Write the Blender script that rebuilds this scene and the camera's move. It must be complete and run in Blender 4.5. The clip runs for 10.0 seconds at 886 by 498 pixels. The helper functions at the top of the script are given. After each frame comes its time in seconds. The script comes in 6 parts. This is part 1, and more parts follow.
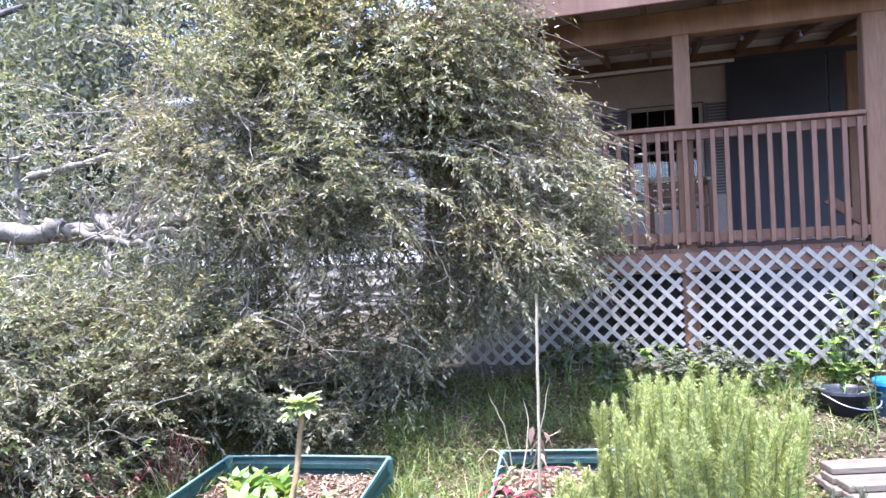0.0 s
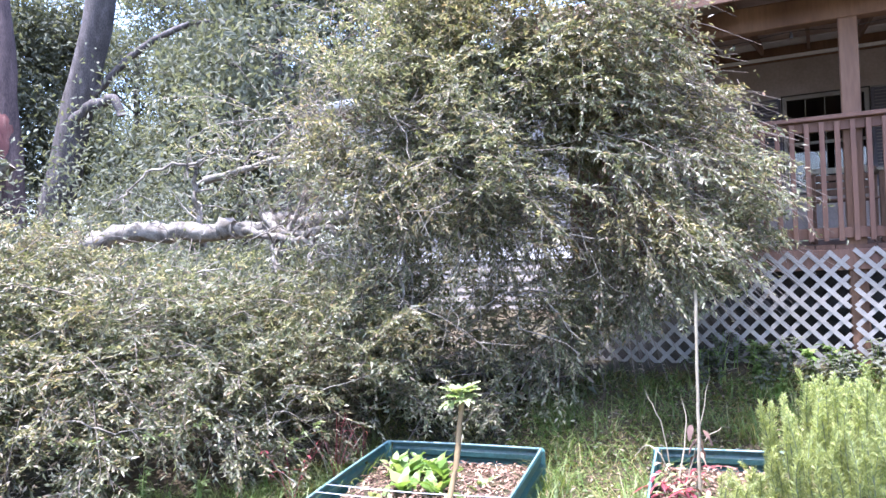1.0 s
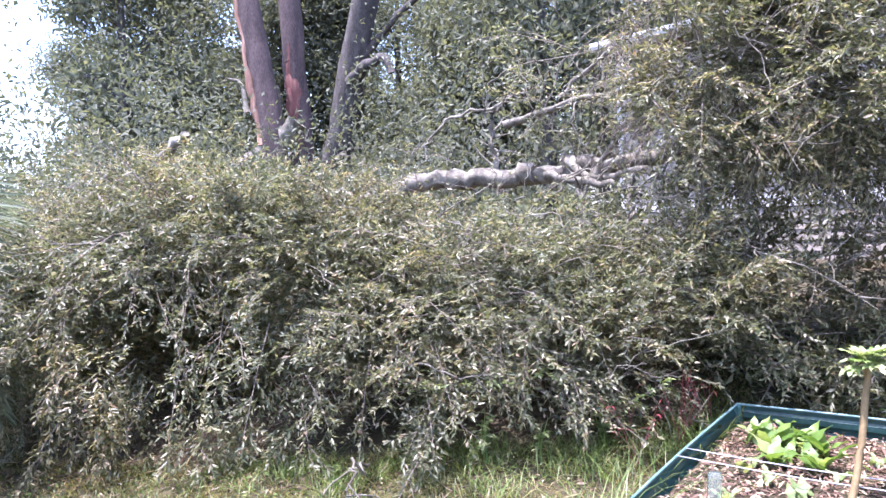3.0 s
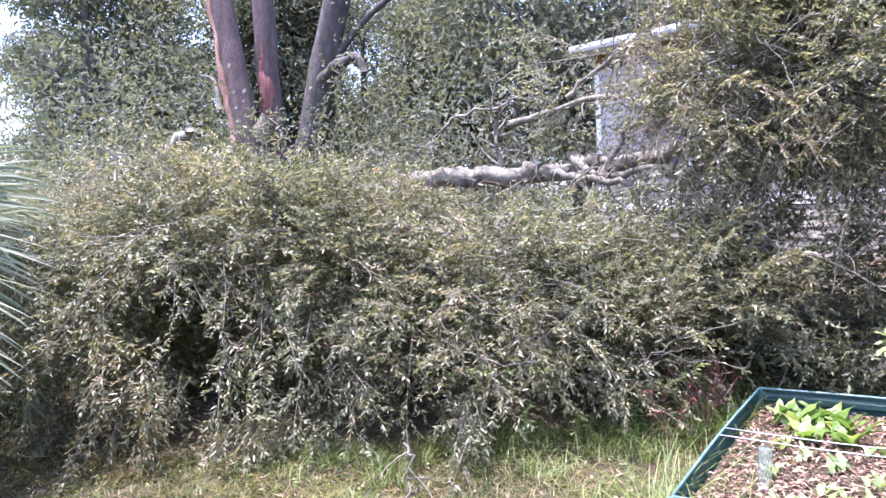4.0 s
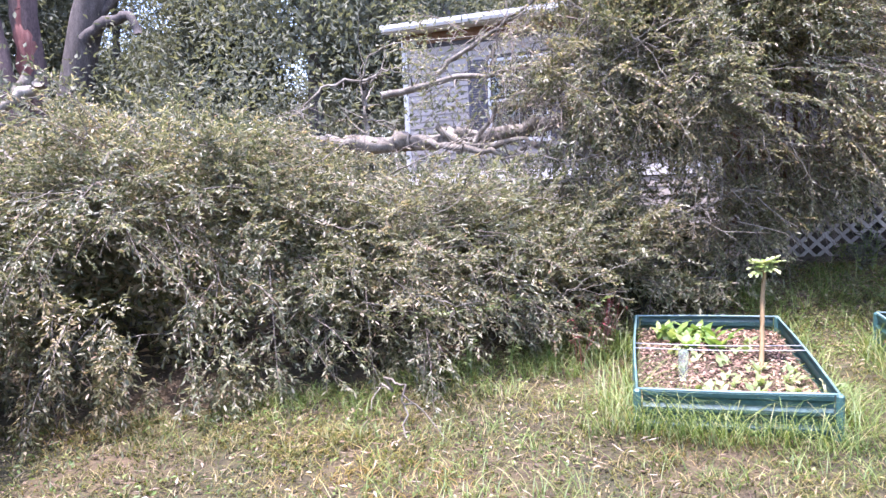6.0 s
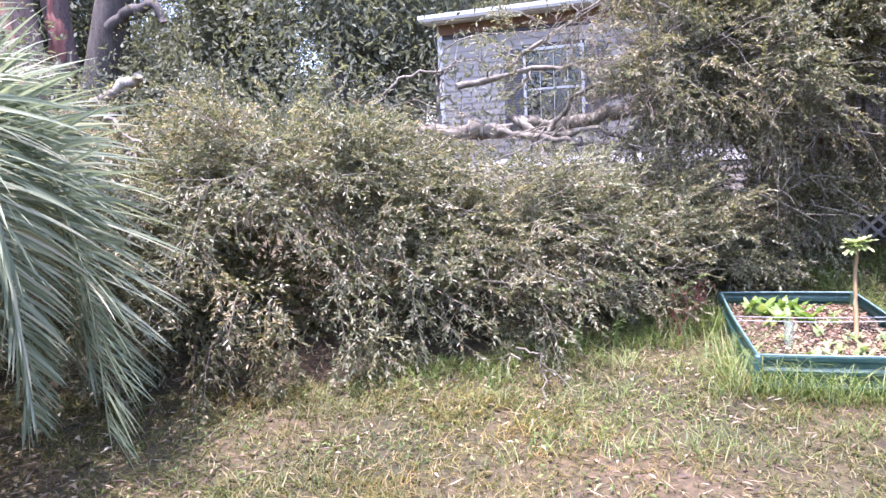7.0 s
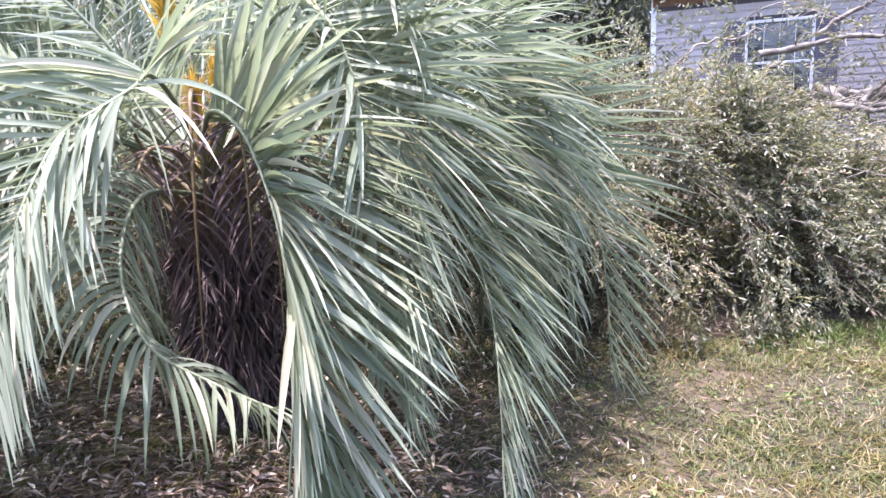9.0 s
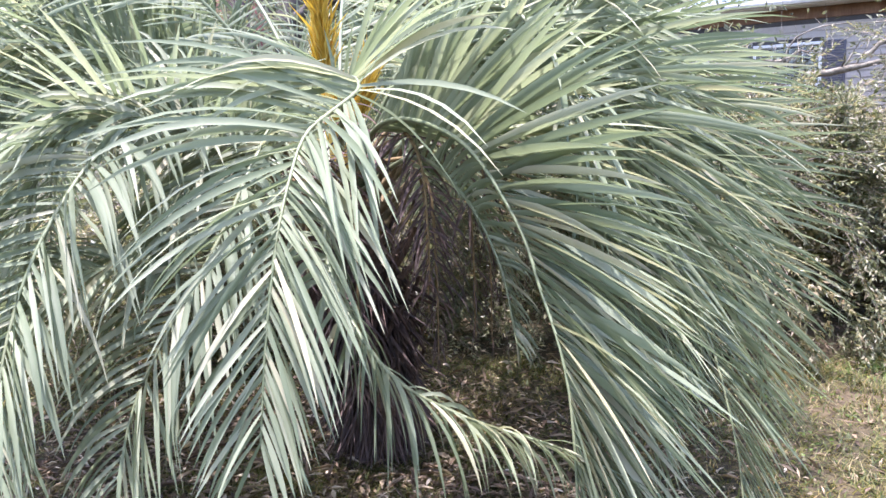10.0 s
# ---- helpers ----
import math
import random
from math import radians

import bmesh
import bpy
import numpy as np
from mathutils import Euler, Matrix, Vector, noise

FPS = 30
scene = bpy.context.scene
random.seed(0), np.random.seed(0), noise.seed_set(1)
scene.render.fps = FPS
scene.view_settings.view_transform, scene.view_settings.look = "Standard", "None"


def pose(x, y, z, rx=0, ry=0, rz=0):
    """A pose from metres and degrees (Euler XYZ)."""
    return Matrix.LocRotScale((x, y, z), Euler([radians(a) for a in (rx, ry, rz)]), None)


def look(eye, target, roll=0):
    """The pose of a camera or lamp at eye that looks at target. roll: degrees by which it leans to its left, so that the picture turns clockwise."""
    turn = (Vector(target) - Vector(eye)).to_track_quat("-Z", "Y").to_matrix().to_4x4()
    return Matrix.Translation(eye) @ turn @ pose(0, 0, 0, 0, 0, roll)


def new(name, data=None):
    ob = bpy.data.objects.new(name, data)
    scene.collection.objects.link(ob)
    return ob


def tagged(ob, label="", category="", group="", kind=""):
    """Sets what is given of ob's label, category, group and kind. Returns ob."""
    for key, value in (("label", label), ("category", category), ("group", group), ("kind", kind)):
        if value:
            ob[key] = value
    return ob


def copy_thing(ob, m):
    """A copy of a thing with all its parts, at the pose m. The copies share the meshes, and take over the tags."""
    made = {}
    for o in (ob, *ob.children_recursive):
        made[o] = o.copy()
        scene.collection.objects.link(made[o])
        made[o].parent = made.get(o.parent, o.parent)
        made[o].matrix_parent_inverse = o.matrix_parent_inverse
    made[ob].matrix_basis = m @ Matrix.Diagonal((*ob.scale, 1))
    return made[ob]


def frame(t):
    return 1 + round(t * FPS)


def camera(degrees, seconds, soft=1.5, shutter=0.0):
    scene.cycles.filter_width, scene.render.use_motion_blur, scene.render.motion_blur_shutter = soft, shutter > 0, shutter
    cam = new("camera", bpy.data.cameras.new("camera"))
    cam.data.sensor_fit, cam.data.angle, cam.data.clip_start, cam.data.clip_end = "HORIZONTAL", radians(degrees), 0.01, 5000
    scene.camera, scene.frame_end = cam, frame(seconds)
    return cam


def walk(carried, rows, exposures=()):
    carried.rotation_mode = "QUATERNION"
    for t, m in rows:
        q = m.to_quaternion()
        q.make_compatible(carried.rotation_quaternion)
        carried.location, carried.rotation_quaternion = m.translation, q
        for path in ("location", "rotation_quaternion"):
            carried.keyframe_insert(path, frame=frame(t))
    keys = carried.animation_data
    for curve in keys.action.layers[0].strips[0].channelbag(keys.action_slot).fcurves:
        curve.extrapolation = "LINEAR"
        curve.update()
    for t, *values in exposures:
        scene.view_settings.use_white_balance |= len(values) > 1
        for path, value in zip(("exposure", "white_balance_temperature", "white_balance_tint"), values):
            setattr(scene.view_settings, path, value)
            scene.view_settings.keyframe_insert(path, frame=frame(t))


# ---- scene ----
cam = camera(62.5, 10.0)
METRES, EYE, TILT, LEAN, TURN = 7.4, 1.73, 0.0, 0.0, 0.0
ROWS = [
    (0.0, 0.0, 0.0, 0.0, 0.0, 0.05, 2.48),
    (0.5, -0.0109, -0.0188, 0.0007, 4.45, 0.21, 2.51),
    (1.0, -0.0157, -0.016, -0.0001, 10.35, 0.25, 2.55),
    (1.5, -0.0341, -0.0143, -0.0026, 18.56, -1.1, 2.97),
    (2.0, -0.0566, -0.0095, -0.0044, 25.98, -1.68, 3.1),
    (2.5, -0.0853, 0.0039, -0.0025, 27.95, -2.79, 3.19),
    (2.7, -0.0941, 0.0080, -0.0021, 29.07, -2.72, 3.30),
    (3.8, -0.1543, -0.0399, -0.0018, 26.82, -2.81, 3.12),
    (4.0, -0.1650, -0.0500, -0.0037, 25.32, -2.87, 3.04),
    (4.5, -0.2071, -0.0679, -0.0107, 17.84, -3.94, 2.78),
    (5.0, -0.2472, -0.099, -0.0094, 14.2, -5.48, 2.64),
    (5.5, -0.2839, -0.1453, -0.0096, 8.6, -5.49, 2.74),
    (5.7, -0.3005, -0.1576, -0.0118, 7.02, -5.45, 2.58),
    (6.8, -0.4155, -0.2170, -0.0095, 2.80, -6.30, 2.85),
    (7.0, -0.4495, -0.2381, -0.0058, 4.19, -6.60, 2.61),
    (7.5, -0.5225, -0.2728, -0.0127, 9.67, -6.72, 2.91),
    (8.0, -0.5981, -0.2987, -0.0102, 13.41, -7.33, 1.92),
    (8.5, -0.6685, -0.3162, -0.0117, 13.18, -7.48, 0.95),
    (9.0, -0.7486, -0.3, -0.018, 11.49, -7.93, 1.03),
    (9.5, -0.8208, -0.2991, -0.0204, 9.64, -8.1, 0.4),
    (10.0, -0.8832, -0.2955, -0.0231, 8.48, -6.08, 0.88),
]
walk(cam, [(t, pose(0, 0, EYE, TILT, LEAN, TURN) @ pose(METRES * x, METRES * y, METRES * z, 90 + pitch, roll, yaw)) for t, x, y, z, yaw, pitch, roll in ROWS],
     exposures=[(0.0, 2.97, 5470, 24), (1.5, 2.91, 5500, 25), (2.5, 2.69, 5560, 27), (3.8, 2.62, 5640, 29), (5.0, 2.68, 5730, 31), (8.0, 2.66, 5780, 32), (9.0, 2.70, 5720, 32), (10.0, 2.57, 5920, 24)])

# ---- light ----
SUN_TO = Vector((-0.13, -0.15, 0.96)).normalized()
world = bpy.data.worlds.new("world")
scene.world = world
world.use_nodes = True
_wn = world.node_tree.nodes
_sky = _wn.new("ShaderNodeTexSky")
_sky.sky_type = "NISHITA"
_sky.sun_disc = False
_sky.sun_elevation = math.asin(SUN_TO.z)
_sky.sun_rotation = math.atan2(SUN_TO.x, SUN_TO.y)
_sky.air_density, _sky.dust_density = 1.0, 2.5
world.node_tree.links.new(_sky.outputs[0], _wn["Background"].inputs[0])
_wn["Background"].inputs[1].default_value = 0.15
_sd = bpy.data.lights.new("sun", "SUN")
_sd.energy, _sd.angle, _sd.color = 2.6, radians(0.6), (1.0, 0.955, 0.91)
_so = new("sun", _sd)
_so.matrix_world = look((0, 0, 30), Vector((0, 0, 30)) - SUN_TO)


# ---- materials ----
def material(name, build):
    m = bpy.data.materials.new(name)
    m.use_nodes = True
    nt = m.node_tree
    build(nt, nt.nodes, nt.links, nt.nodes["Principled BSDF"])
    return m


def ramp(nt, fac, stops):
    r = nt.nodes.new("ShaderNodeValToRGB")
    e = r.color_ramp.elements
    while len(e) < len(stops):
        e.new(0.5)
    for el, (p, c) in zip(e, stops):
        el.position, el.color = p, (*c, 1)
    nt.links.new(fac, r.inputs[0])
    return r.outputs[0]


def noise_tex(nt, scale, detail=4, coords="Object", stretch=None, rough=0.55):
    tc = nt.nodes.new("ShaderNodeTexCoord")
    n = nt.nodes.new("ShaderNodeTexNoise")
    n.inputs["Scale"].default_value = scale
    n.inputs["Detail"].default_value = detail
    n.inputs["Roughness"].default_value = rough
    out = tc.outputs[coords]
    if stretch:
        mp = nt.nodes.new("ShaderNodeMapping")
        mp.inputs["Scale"].default_value = stretch
        nt.links.new(out, mp.inputs[0])
        out = mp.outputs[0]
    nt.links.new(out, n.inputs[0])
    return n.outputs["Fac"]


def mixed(nt, fac, a, b, kind="MIX"):
    n = nt.nodes.new("ShaderNodeMix")
    n.data_type, n.blend_type = "RGBA", kind
    if isinstance(fac, (int, float)):
        n.inputs[0].default_value = fac
    else:
        nt.links.new(fac, n.inputs[0])
    for v, i in ((a, 6), (b, 7)):
        if isinstance(v, tuple):
            n.inputs[i].default_value = (*v, 1)
        else:
            nt.links.new(v, n.inputs[i])
    return n.outputs[2]


def bumped(nt, p, height, strength, distance=0.01):
    b = nt.nodes.new("ShaderNodeBump")
    b.inputs["Strength"].default_value = strength
    b.inputs["Distance"].default_value = distance
    nt.links.new(height, b.inputs["Height"])
    nt.links.new(b.outputs[0], p.inputs["Normal"])


def surface(name, stops, scale=6, fine=60, rough=0.7, bump=0.3, stretch=None, metal=0.0, dirt=0.25, dist=0.004, coat=0.0):
    """A solid surface: colour by broad noise, darkened and lightened by fine grain, with fine relief."""
    def build(nt, nodes, links, p):
        c = ramp(nt, noise_tex(nt, scale, 5, stretch=stretch), stops)
        f = noise_tex(nt, fine, 4, stretch=stretch)
        g = ramp(nt, f, [(0.3, (1 - dirt,) * 3), (0.7, (1.0,) * 3)])
        links.new(mixed(nt, 1.0, c, g, "MULTIPLY"), p.inputs["Base Color"])
        p.inputs["Roughness"].default_value = rough
        p.inputs["Metallic"].default_value = metal
        p.inputs["Coat Weight"].default_value = coat
        bumped(nt, p, f, bump, dist)
    return material(name, build)


def foliage(name, stops, rough=0.45, passing=0.35, tint=(1.0, 1.0, 0.55), spec=0.5, patch=None):
    """Leaves: each one takes its own colour, and some of the light goes through."""
    def build(nt, nodes, links, p):
        geo = nodes.new("ShaderNodeNewGeometry")
        info = nodes.new("ShaderNodeObjectInfo")
        add = nodes.new("ShaderNodeMath")
        links.new(geo.outputs["Random Per Island"], add.inputs[0])
        links.new(info.outputs["Random"], add.inputs[1])
        fr = nodes.new("ShaderNodeMath")
        fr.operation = "FRACT"
        links.new(add.outputs[0], fr.inputs[0])
        c = ramp(nt, fr.outputs[0], stops)
        v = ramp(nt, noise_tex(nt, 1.3, 3), [(0.3, (0.78, 0.78, 0.78)), (0.7, (1.12, 1.1, 1.0))])
        c = mixed(nt, 1.0, c, v, "MULTIPLY")
        if patch:
            f = ramp(nt, noise_tex(nt, 0.8, 4), [(0.48, (0, 0, 0)), (0.68, (1, 1, 1))])
            c = mixed(nt, f, c, mixed(nt, 1.0, c, tuple(1.35 * k for k in patch), "MULTIPLY"))
        links.new(c, p.inputs["Base Color"])
        p.inputs["Roughness"].default_value = rough
        p.inputs["Specular IOR Level"].default_value = spec
        t = nodes.new("ShaderNodeBsdfTranslucent")
        links.new(mixed(nt, 1.0, c, tint, "MULTIPLY"), t.inputs[0])
        mx = nodes.new("ShaderNodeMixShader")
        mx.inputs[0].default_value = passing
        links.new(p.outputs[0], mx.inputs[1])
        links.new(t.outputs[0], mx.inputs[2])
        links.new(mx.outputs[0], nodes["Material Output"].inputs[0])
    return material(name, build)


M_OAK = foliage("oak_leaf", [(0.0, (0.060, 0.074, 0.036)), (0.25, (0.110, 0.126, 0.064)), (0.5, (0.182, 0.194, 0.108)), (0.72, (0.275, 0.275, 0.175)), (0.88, (0.42, 0.395, 0.29)), (1.0, (0.235, 0.165, 0.105))], rough=0.36, passing=0.48, tint=(1.0, 1.0, 0.66), patch=(0.80, 0.69, 0.58))
M_WOODS = foliage("woods_leaf", [(0.0, (0.115, 0.125, 0.090)), (0.5, (0.155, 0.166, 0.122)), (1.0, (0.205, 0.21, 0.16))], rough=0.7, passing=0.40, spec=0.2)
M_PALM = foliage("palm_leaflet", [(0.0, (0.155, 0.190, 0.122)), (0.5, (0.228, 0.263, 0.178)), (0.85, (0.31, 0.34, 0.245)), (1.0, (0.44, 0.415, 0.295))], rough=0.55, passing=0.45, tint=(0.97, 1.0, 0.8), spec=0.22)
M_GRASS = foliage("grass_blade", [(0.0, (0.036, 0.058, 0.012)), (0.35, (0.092, 0.116, 0.023)), (0.65, (0.168, 0.162, 0.042)), (0.86, (0.24, 0.195, 0.080)), (1.0, (0.35, 0.285, 0.165))], rough=0.55, passing=0.4, patch=(0.94, 0.74, 0.58))
M_LONGGRASS = foliage("long_grass_blade", [(0.0, (0.060, 0.110, 0.020)), (0.5, (0.135, 0.200, 0.045)), (0.85, (0.22, 0.265, 0.085)), (1.0, (0.36, 0.33, 0.17))], rough=0.5, passing=0.4)
M_LITTER = foliage("dead_leaf", [(0.0, (0.050, 0.032, 0.022)), (0.35, (0.125, 0.080, 0.050)), (0.7, (0.235, 0.168, 0.110)), (0.9, (0.36, 0.285, 0.20)), (1.0, (0.52, 0.45, 0.36))], rough=0.7, passing=0.15)
M_ROSE = foliage("rosemary_needle", [(0.0, (0.24, 0.29, 0.085)), (0.5, (0.38, 0.43, 0.150)), (1.0, (0.54, 0.565, 0.26))], rough=0.5, passing=0.45)
M_FRESH = foliage("fresh_leaf", [(0.0, (0.12, 0.215, 0.045)), (0.6, (0.215, 0.32, 0.08)), (1.0, (0.36, 0.43, 0.16))], rough=0.4, passing=0.45)
M_PALE = foliage("pale_leaf", [(0.0, (0.17, 0.235, 0.085)), (0.6, (0.265, 0.325, 0.135)), (1.0, (0.43, 0.45, 0.25))], rough=0.5, passing=0.4)
M_RED = foliage("red_leaf", [(0.0, (0.16, 0.03, 0.04)), (0.6, (0.34, 0.07, 0.08)), (1.0, (0.5, 0.22, 0.18))], rough=0.4, passing=0.3)
M_MULCH = foliage("mulch_chip", [(0.0, (0.065, 0.036, 0.026)), (0.4, (0.165, 0.095, 0.066)), (0.75, (0.28, 0.175, 0.12)), (1.0, (0.46, 0.36, 0.25))], rough=0.8, passing=0.0)
M_FIBRE = foliage("hanging_fibre", [(0.0, (0.045, 0.030, 0.030)), (0.6, (0.085, 0.056, 0.052)), (1.0, (0.15, 0.10, 0.085))], rough=0.9, passing=0.0)
M_YELLOW = foliage("palm_flower", [(0.0, (0.60, 0.36, 0.04)), (0.6, (0.75, 0.52, 0.08)), (1.0, (0.80, 0.62, 0.20))], rough=0.6, passing=0.3)

M_BARK = surface("grey_bark", [(0.25, (0.05, 0.042, 0.036)), (0.55, (0.11, 0.095, 0.085)), (0.8, (0.19, 0.17, 0.155))], 5, 40, 0.9, 0.8, (1, 1, 0.35), dist=0.01, dirt=0.5)
M_DEADWOOD = surface("pale_branch_bark", [(0.30, (0.075, 0.062, 0.044)), (0.45, (0.165, 0.142, 0.106)), (0.58, (0.26, 0.232, 0.178)), (0.75, (0.38, 0.35, 0.28))], 9, 70, 0.9, 0.9, dirt=0.5)
M_REDBARK = surface("red_brown_bark", [(0.25, (0.055, 0.036, 0.034)), (0.55, (0.115, 0.078, 0.072)), (0.8, (0.19, 0.135, 0.12))], 5, 40, 0.9, 0.8, (1, 1, 0.3), dist=0.01, dirt=0.5)
M_TORN = surface("torn_wood", [(0.25, (0.22, 0.10, 0.07)), (0.55, (0.34, 0.19, 0.13)), (0.8, (0.52, 0.38, 0.28))], 5, 50, 0.85, 0.7, (2, 2, 0.3), dirt=0.4)
M_TORNRED = surface("torn_red_wood", [(0.25, (0.13, 0.045, 0.040)), (0.55, (0.22, 0.085, 0.070)), (0.8, (0.36, 0.20, 0.15))], 5, 50, 0.85, 0.7, (2, 2, 0.3), dirt=0.4)
M_TWIG = surface("twig", [(0.3, (0.10, 0.078, 0.060)), (0.7, (0.24, 0.20, 0.155))], 8, 60, 0.85, 0.3)
M_THATCH = surface("palm_trunk_fibre", [(0.3, (0.075, 0.048, 0.038)), (0.55, (0.165, 0.105, 0.075)), (0.8, (0.300, 0.210, 0.150))], 6, 70, 0.95, 1.0, (1, 1, 0.3), dirt=0.6, dist=0.015)
M_RACHIS = surface("palm_rachis", [(0.3, (0.11, 0.14, 0.07)), (0.7, (0.20, 0.21, 0.11))], 4, 40, 0.5, 0.2)
M_PETIOLE = surface("palm_petiole", [(0.3, (0.12, 0.10, 0.045)), (0.55, (0.21, 0.15, 0.07)), (0.8, (0.30, 0.20, 0.11))], 6, 60, 0.8, 0.5, (1, 1, 0.3), dirt=0.4)
M_SIDING = surface("vinyl_siding", [(0.3, (0.310, 0.272, 0.228)), (0.7, (0.365, 0.325, 0.276))], 1.5, 30, 0.55, 0.1, dirt=0.15)
M_WHITE = surface("white_vinyl", [(0.3, (0.62, 0.605, 0.57)), (0.7, (0.69, 0.675, 0.635))], 2.5, 30, 0.5, 0.1, dirt=0.15)
# white lattice set to mid-grey: shade is put into the base colour
M_LATTICE_SHADED = surface("shaded_white_lattice", [(0.25, (0.205, 0.188, 0.158)), (0.5, (0.265, 0.246, 0.208)), (0.8, (0.32, 0.30, 0.258))], 3, 40, 0.5, 0.1, dirt=0.2)
M_SHUTTER = surface("grey_shutter", [(0.3, (0.070, 0.066, 0.080)), (0.7, (0.100, 0.095, 0.112))], 3, 40, 0.6, 0.1)
M_ROOF = surface("asphalt_shingle", [(0.3, (0.25, 0.24, 0.24)), (0.7, (0.38, 0.37, 0.36))], 3, 90, 0.95, 0.6, dirt=0.35)
M_REDWOOD = surface("stained_timber", [(0.25, (0.095, 0.044, 0.026)), (0.5, (0.150, 0.076, 0.044)), (0.8, (0.215, 0.122, 0.078))], 3, 45, 0.75, 0.4, (1, 1, 0.12), dirt=0.3)
M_TIMBER = surface("porch_timber", [(0.25, (0.100, 0.050, 0.026)), (0.5, (0.170, 0.092, 0.050)), (0.8, (0.25, 0.148, 0.085))], 3, 45, 0.8, 0.4, (1, 1, 0.15), dirt=0.3)
M_PLY = surface("plywood_ceiling", [(0.3, (0.312, 0.228, 0.168)), (0.7, (0.456, 0.348, 0.264))], 1.2, 25, 0.85, 0.2, dirt=0.25)
M_GREYWOOD = surface("weathered_plank", [(0.25, (0.095, 0.072, 0.048)), (0.55, (0.150, 0.118, 0.082)), (0.8, (0.21, 0.175, 0.13))], 4, 50, 0.85, 0.5, (0.15, 1, 1), dirt=0.4)
M_TEAL = surface("teal_enamelled_steel", [(0.25, (0.040, 0.108, 0.096)), (0.6, (0.054, 0.140, 0.124)), (0.85, (0.10, 0.18, 0.162))], 3, 50, 0.42, 0.12, dirt=0.35, coat=0.1)
M_BLACKP = surface("black_plastic", [(0.3, (0.015, 0.015, 0.018)), (0.7, (0.03, 0.03, 0.034))], 5, 50, 0.4, 0.1)
M_BLUEP = surface("blue_plastic", [(0.3, (0.02, 0.13, 0.36)), (0.7, (0.03, 0.19, 0.46))], 5, 50, 0.35, 0.1)
M_WIRE = surface("pale_wire", [(0.3, (0.36, 0.36, 0.37)), (0.7, (0.50, 0.50, 0.50))], 5, 50, 0.4, 0.1)
M_RIM = surface("worn_rim", [(0.3, (0.085, 0.175, 0.165)), (0.7, (0.17, 0.255, 0.235))], 9, 60, 0.5, 0.2)
M_CANE = surface("dry_cane", [(0.3, (0.240, 0.198, 0.120)), (0.7, (0.348, 0.300, 0.204))], 8, 60, 0.7, 0.3)
M_STALK = surface("papaya_stem", [(0.3, (0.150, 0.098, 0.036)), (0.7, (0.25, 0.175, 0.075))], 10, 60, 0.7, 0.5)
M_TAN = surface("tan_boarding", [(0.3, (0.260, 0.215, 0.182)), (0.7, (0.364, 0.305, 0.267))], 1.5, 30, 0.75, 0.2, dirt=0.2)
M_DARK = surface("recess_dark", [(0.3, (0.012, 0.013, 0.022)), (0.7, (0.024, 0.026, 0.040))], 2, 80, 0.6, 0.1)
# room walls, and the shade put into the skirting colour under the deck
M_ROOM_DECK_SHADE = surface("room_paint_and_deck_shade", [(0.3, (0.044, 0.040, 0.040)), (0.7, (0.066, 0.061, 0.057))], 2, 30, 0.8, 0.1)


def _ground(nt, nodes, links, p):
    a = ramp(nt, noise_tex(nt, 0.9, 6), [(0.35, (0.042, 0.042, 0.015)), (0.5, (0.076, 0.062, 0.026)), (0.65, (0.110, 0.080, 0.042))])
    b = ramp(nt, noise_tex(nt, 22, 5), [(0.3, (0.35, 0.32, 0.28)), (0.7, (0.95, 0.9, 0.85))])
    links.new(mixed(nt, 1.0, a, b, "MULTIPLY"), p.inputs["Base Color"])
    p.inputs["Roughness"].default_value = 0.95
    bumped(nt, p, noise_tex(nt, 40, 5), 0.8, 0.02)


M_GROUND = material("turf_soil", _ground)


def _glass(nt, nodes, links, p):
    p.inputs["Base Color"].default_value = (0.9, 0.93, 0.95, 1)
    p.inputs["Roughness"].default_value = 0.02
    p.inputs["Transmission Weight"].default_value = 1.0
    p.inputs["IOR"].default_value = 1.45


M_GLASS = material("window_glass", _glass)



def _bottle(nt, nodes, links, p):
    p.inputs["Base Color"].default_value = (0.60, 0.68, 0.60, 1)
    p.inputs["Roughness"].default_value = 0.12
    p.inputs["Transmission Weight"].default_value = 0.9
    p.inputs["IOR"].default_value = 1.06


M_BOTTLE = material("clear_plastic_tag", _bottle)

# ---- mesh helpers ----
rng = np.random.default_rng(7)


def ob_mesh(name, verts, faces, mat, parent=None, label="", smooth=False):
    me = bpy.data.meshes.new(name)
    me.from_pydata([tuple(v) for v in verts], [], [tuple(f) for f in faces])
    me.materials.append(mat)
    if smooth:
        me.polygons.foreach_set("use_smooth", [True] * len(me.polygons))
    ob = new(name, me)
    if parent is not None:
        ob.parent = parent
    if label:
        ob["label"] = label
    return ob


def part(name, bm, mat, parent=None, label="", smooth=False):
    me = bpy.data.meshes.new(name)
    bm.normal_update()
    bm.to_mesh(me)
    bm.free()
    me.materials.append(mat)
    if smooth:
        me.polygons.foreach_set("use_smooth", [True] * len(me.polygons))
    ob = new(name, me)
    if parent is not None:
        ob.parent = parent
    if label:
        ob["label"] = label
    return ob


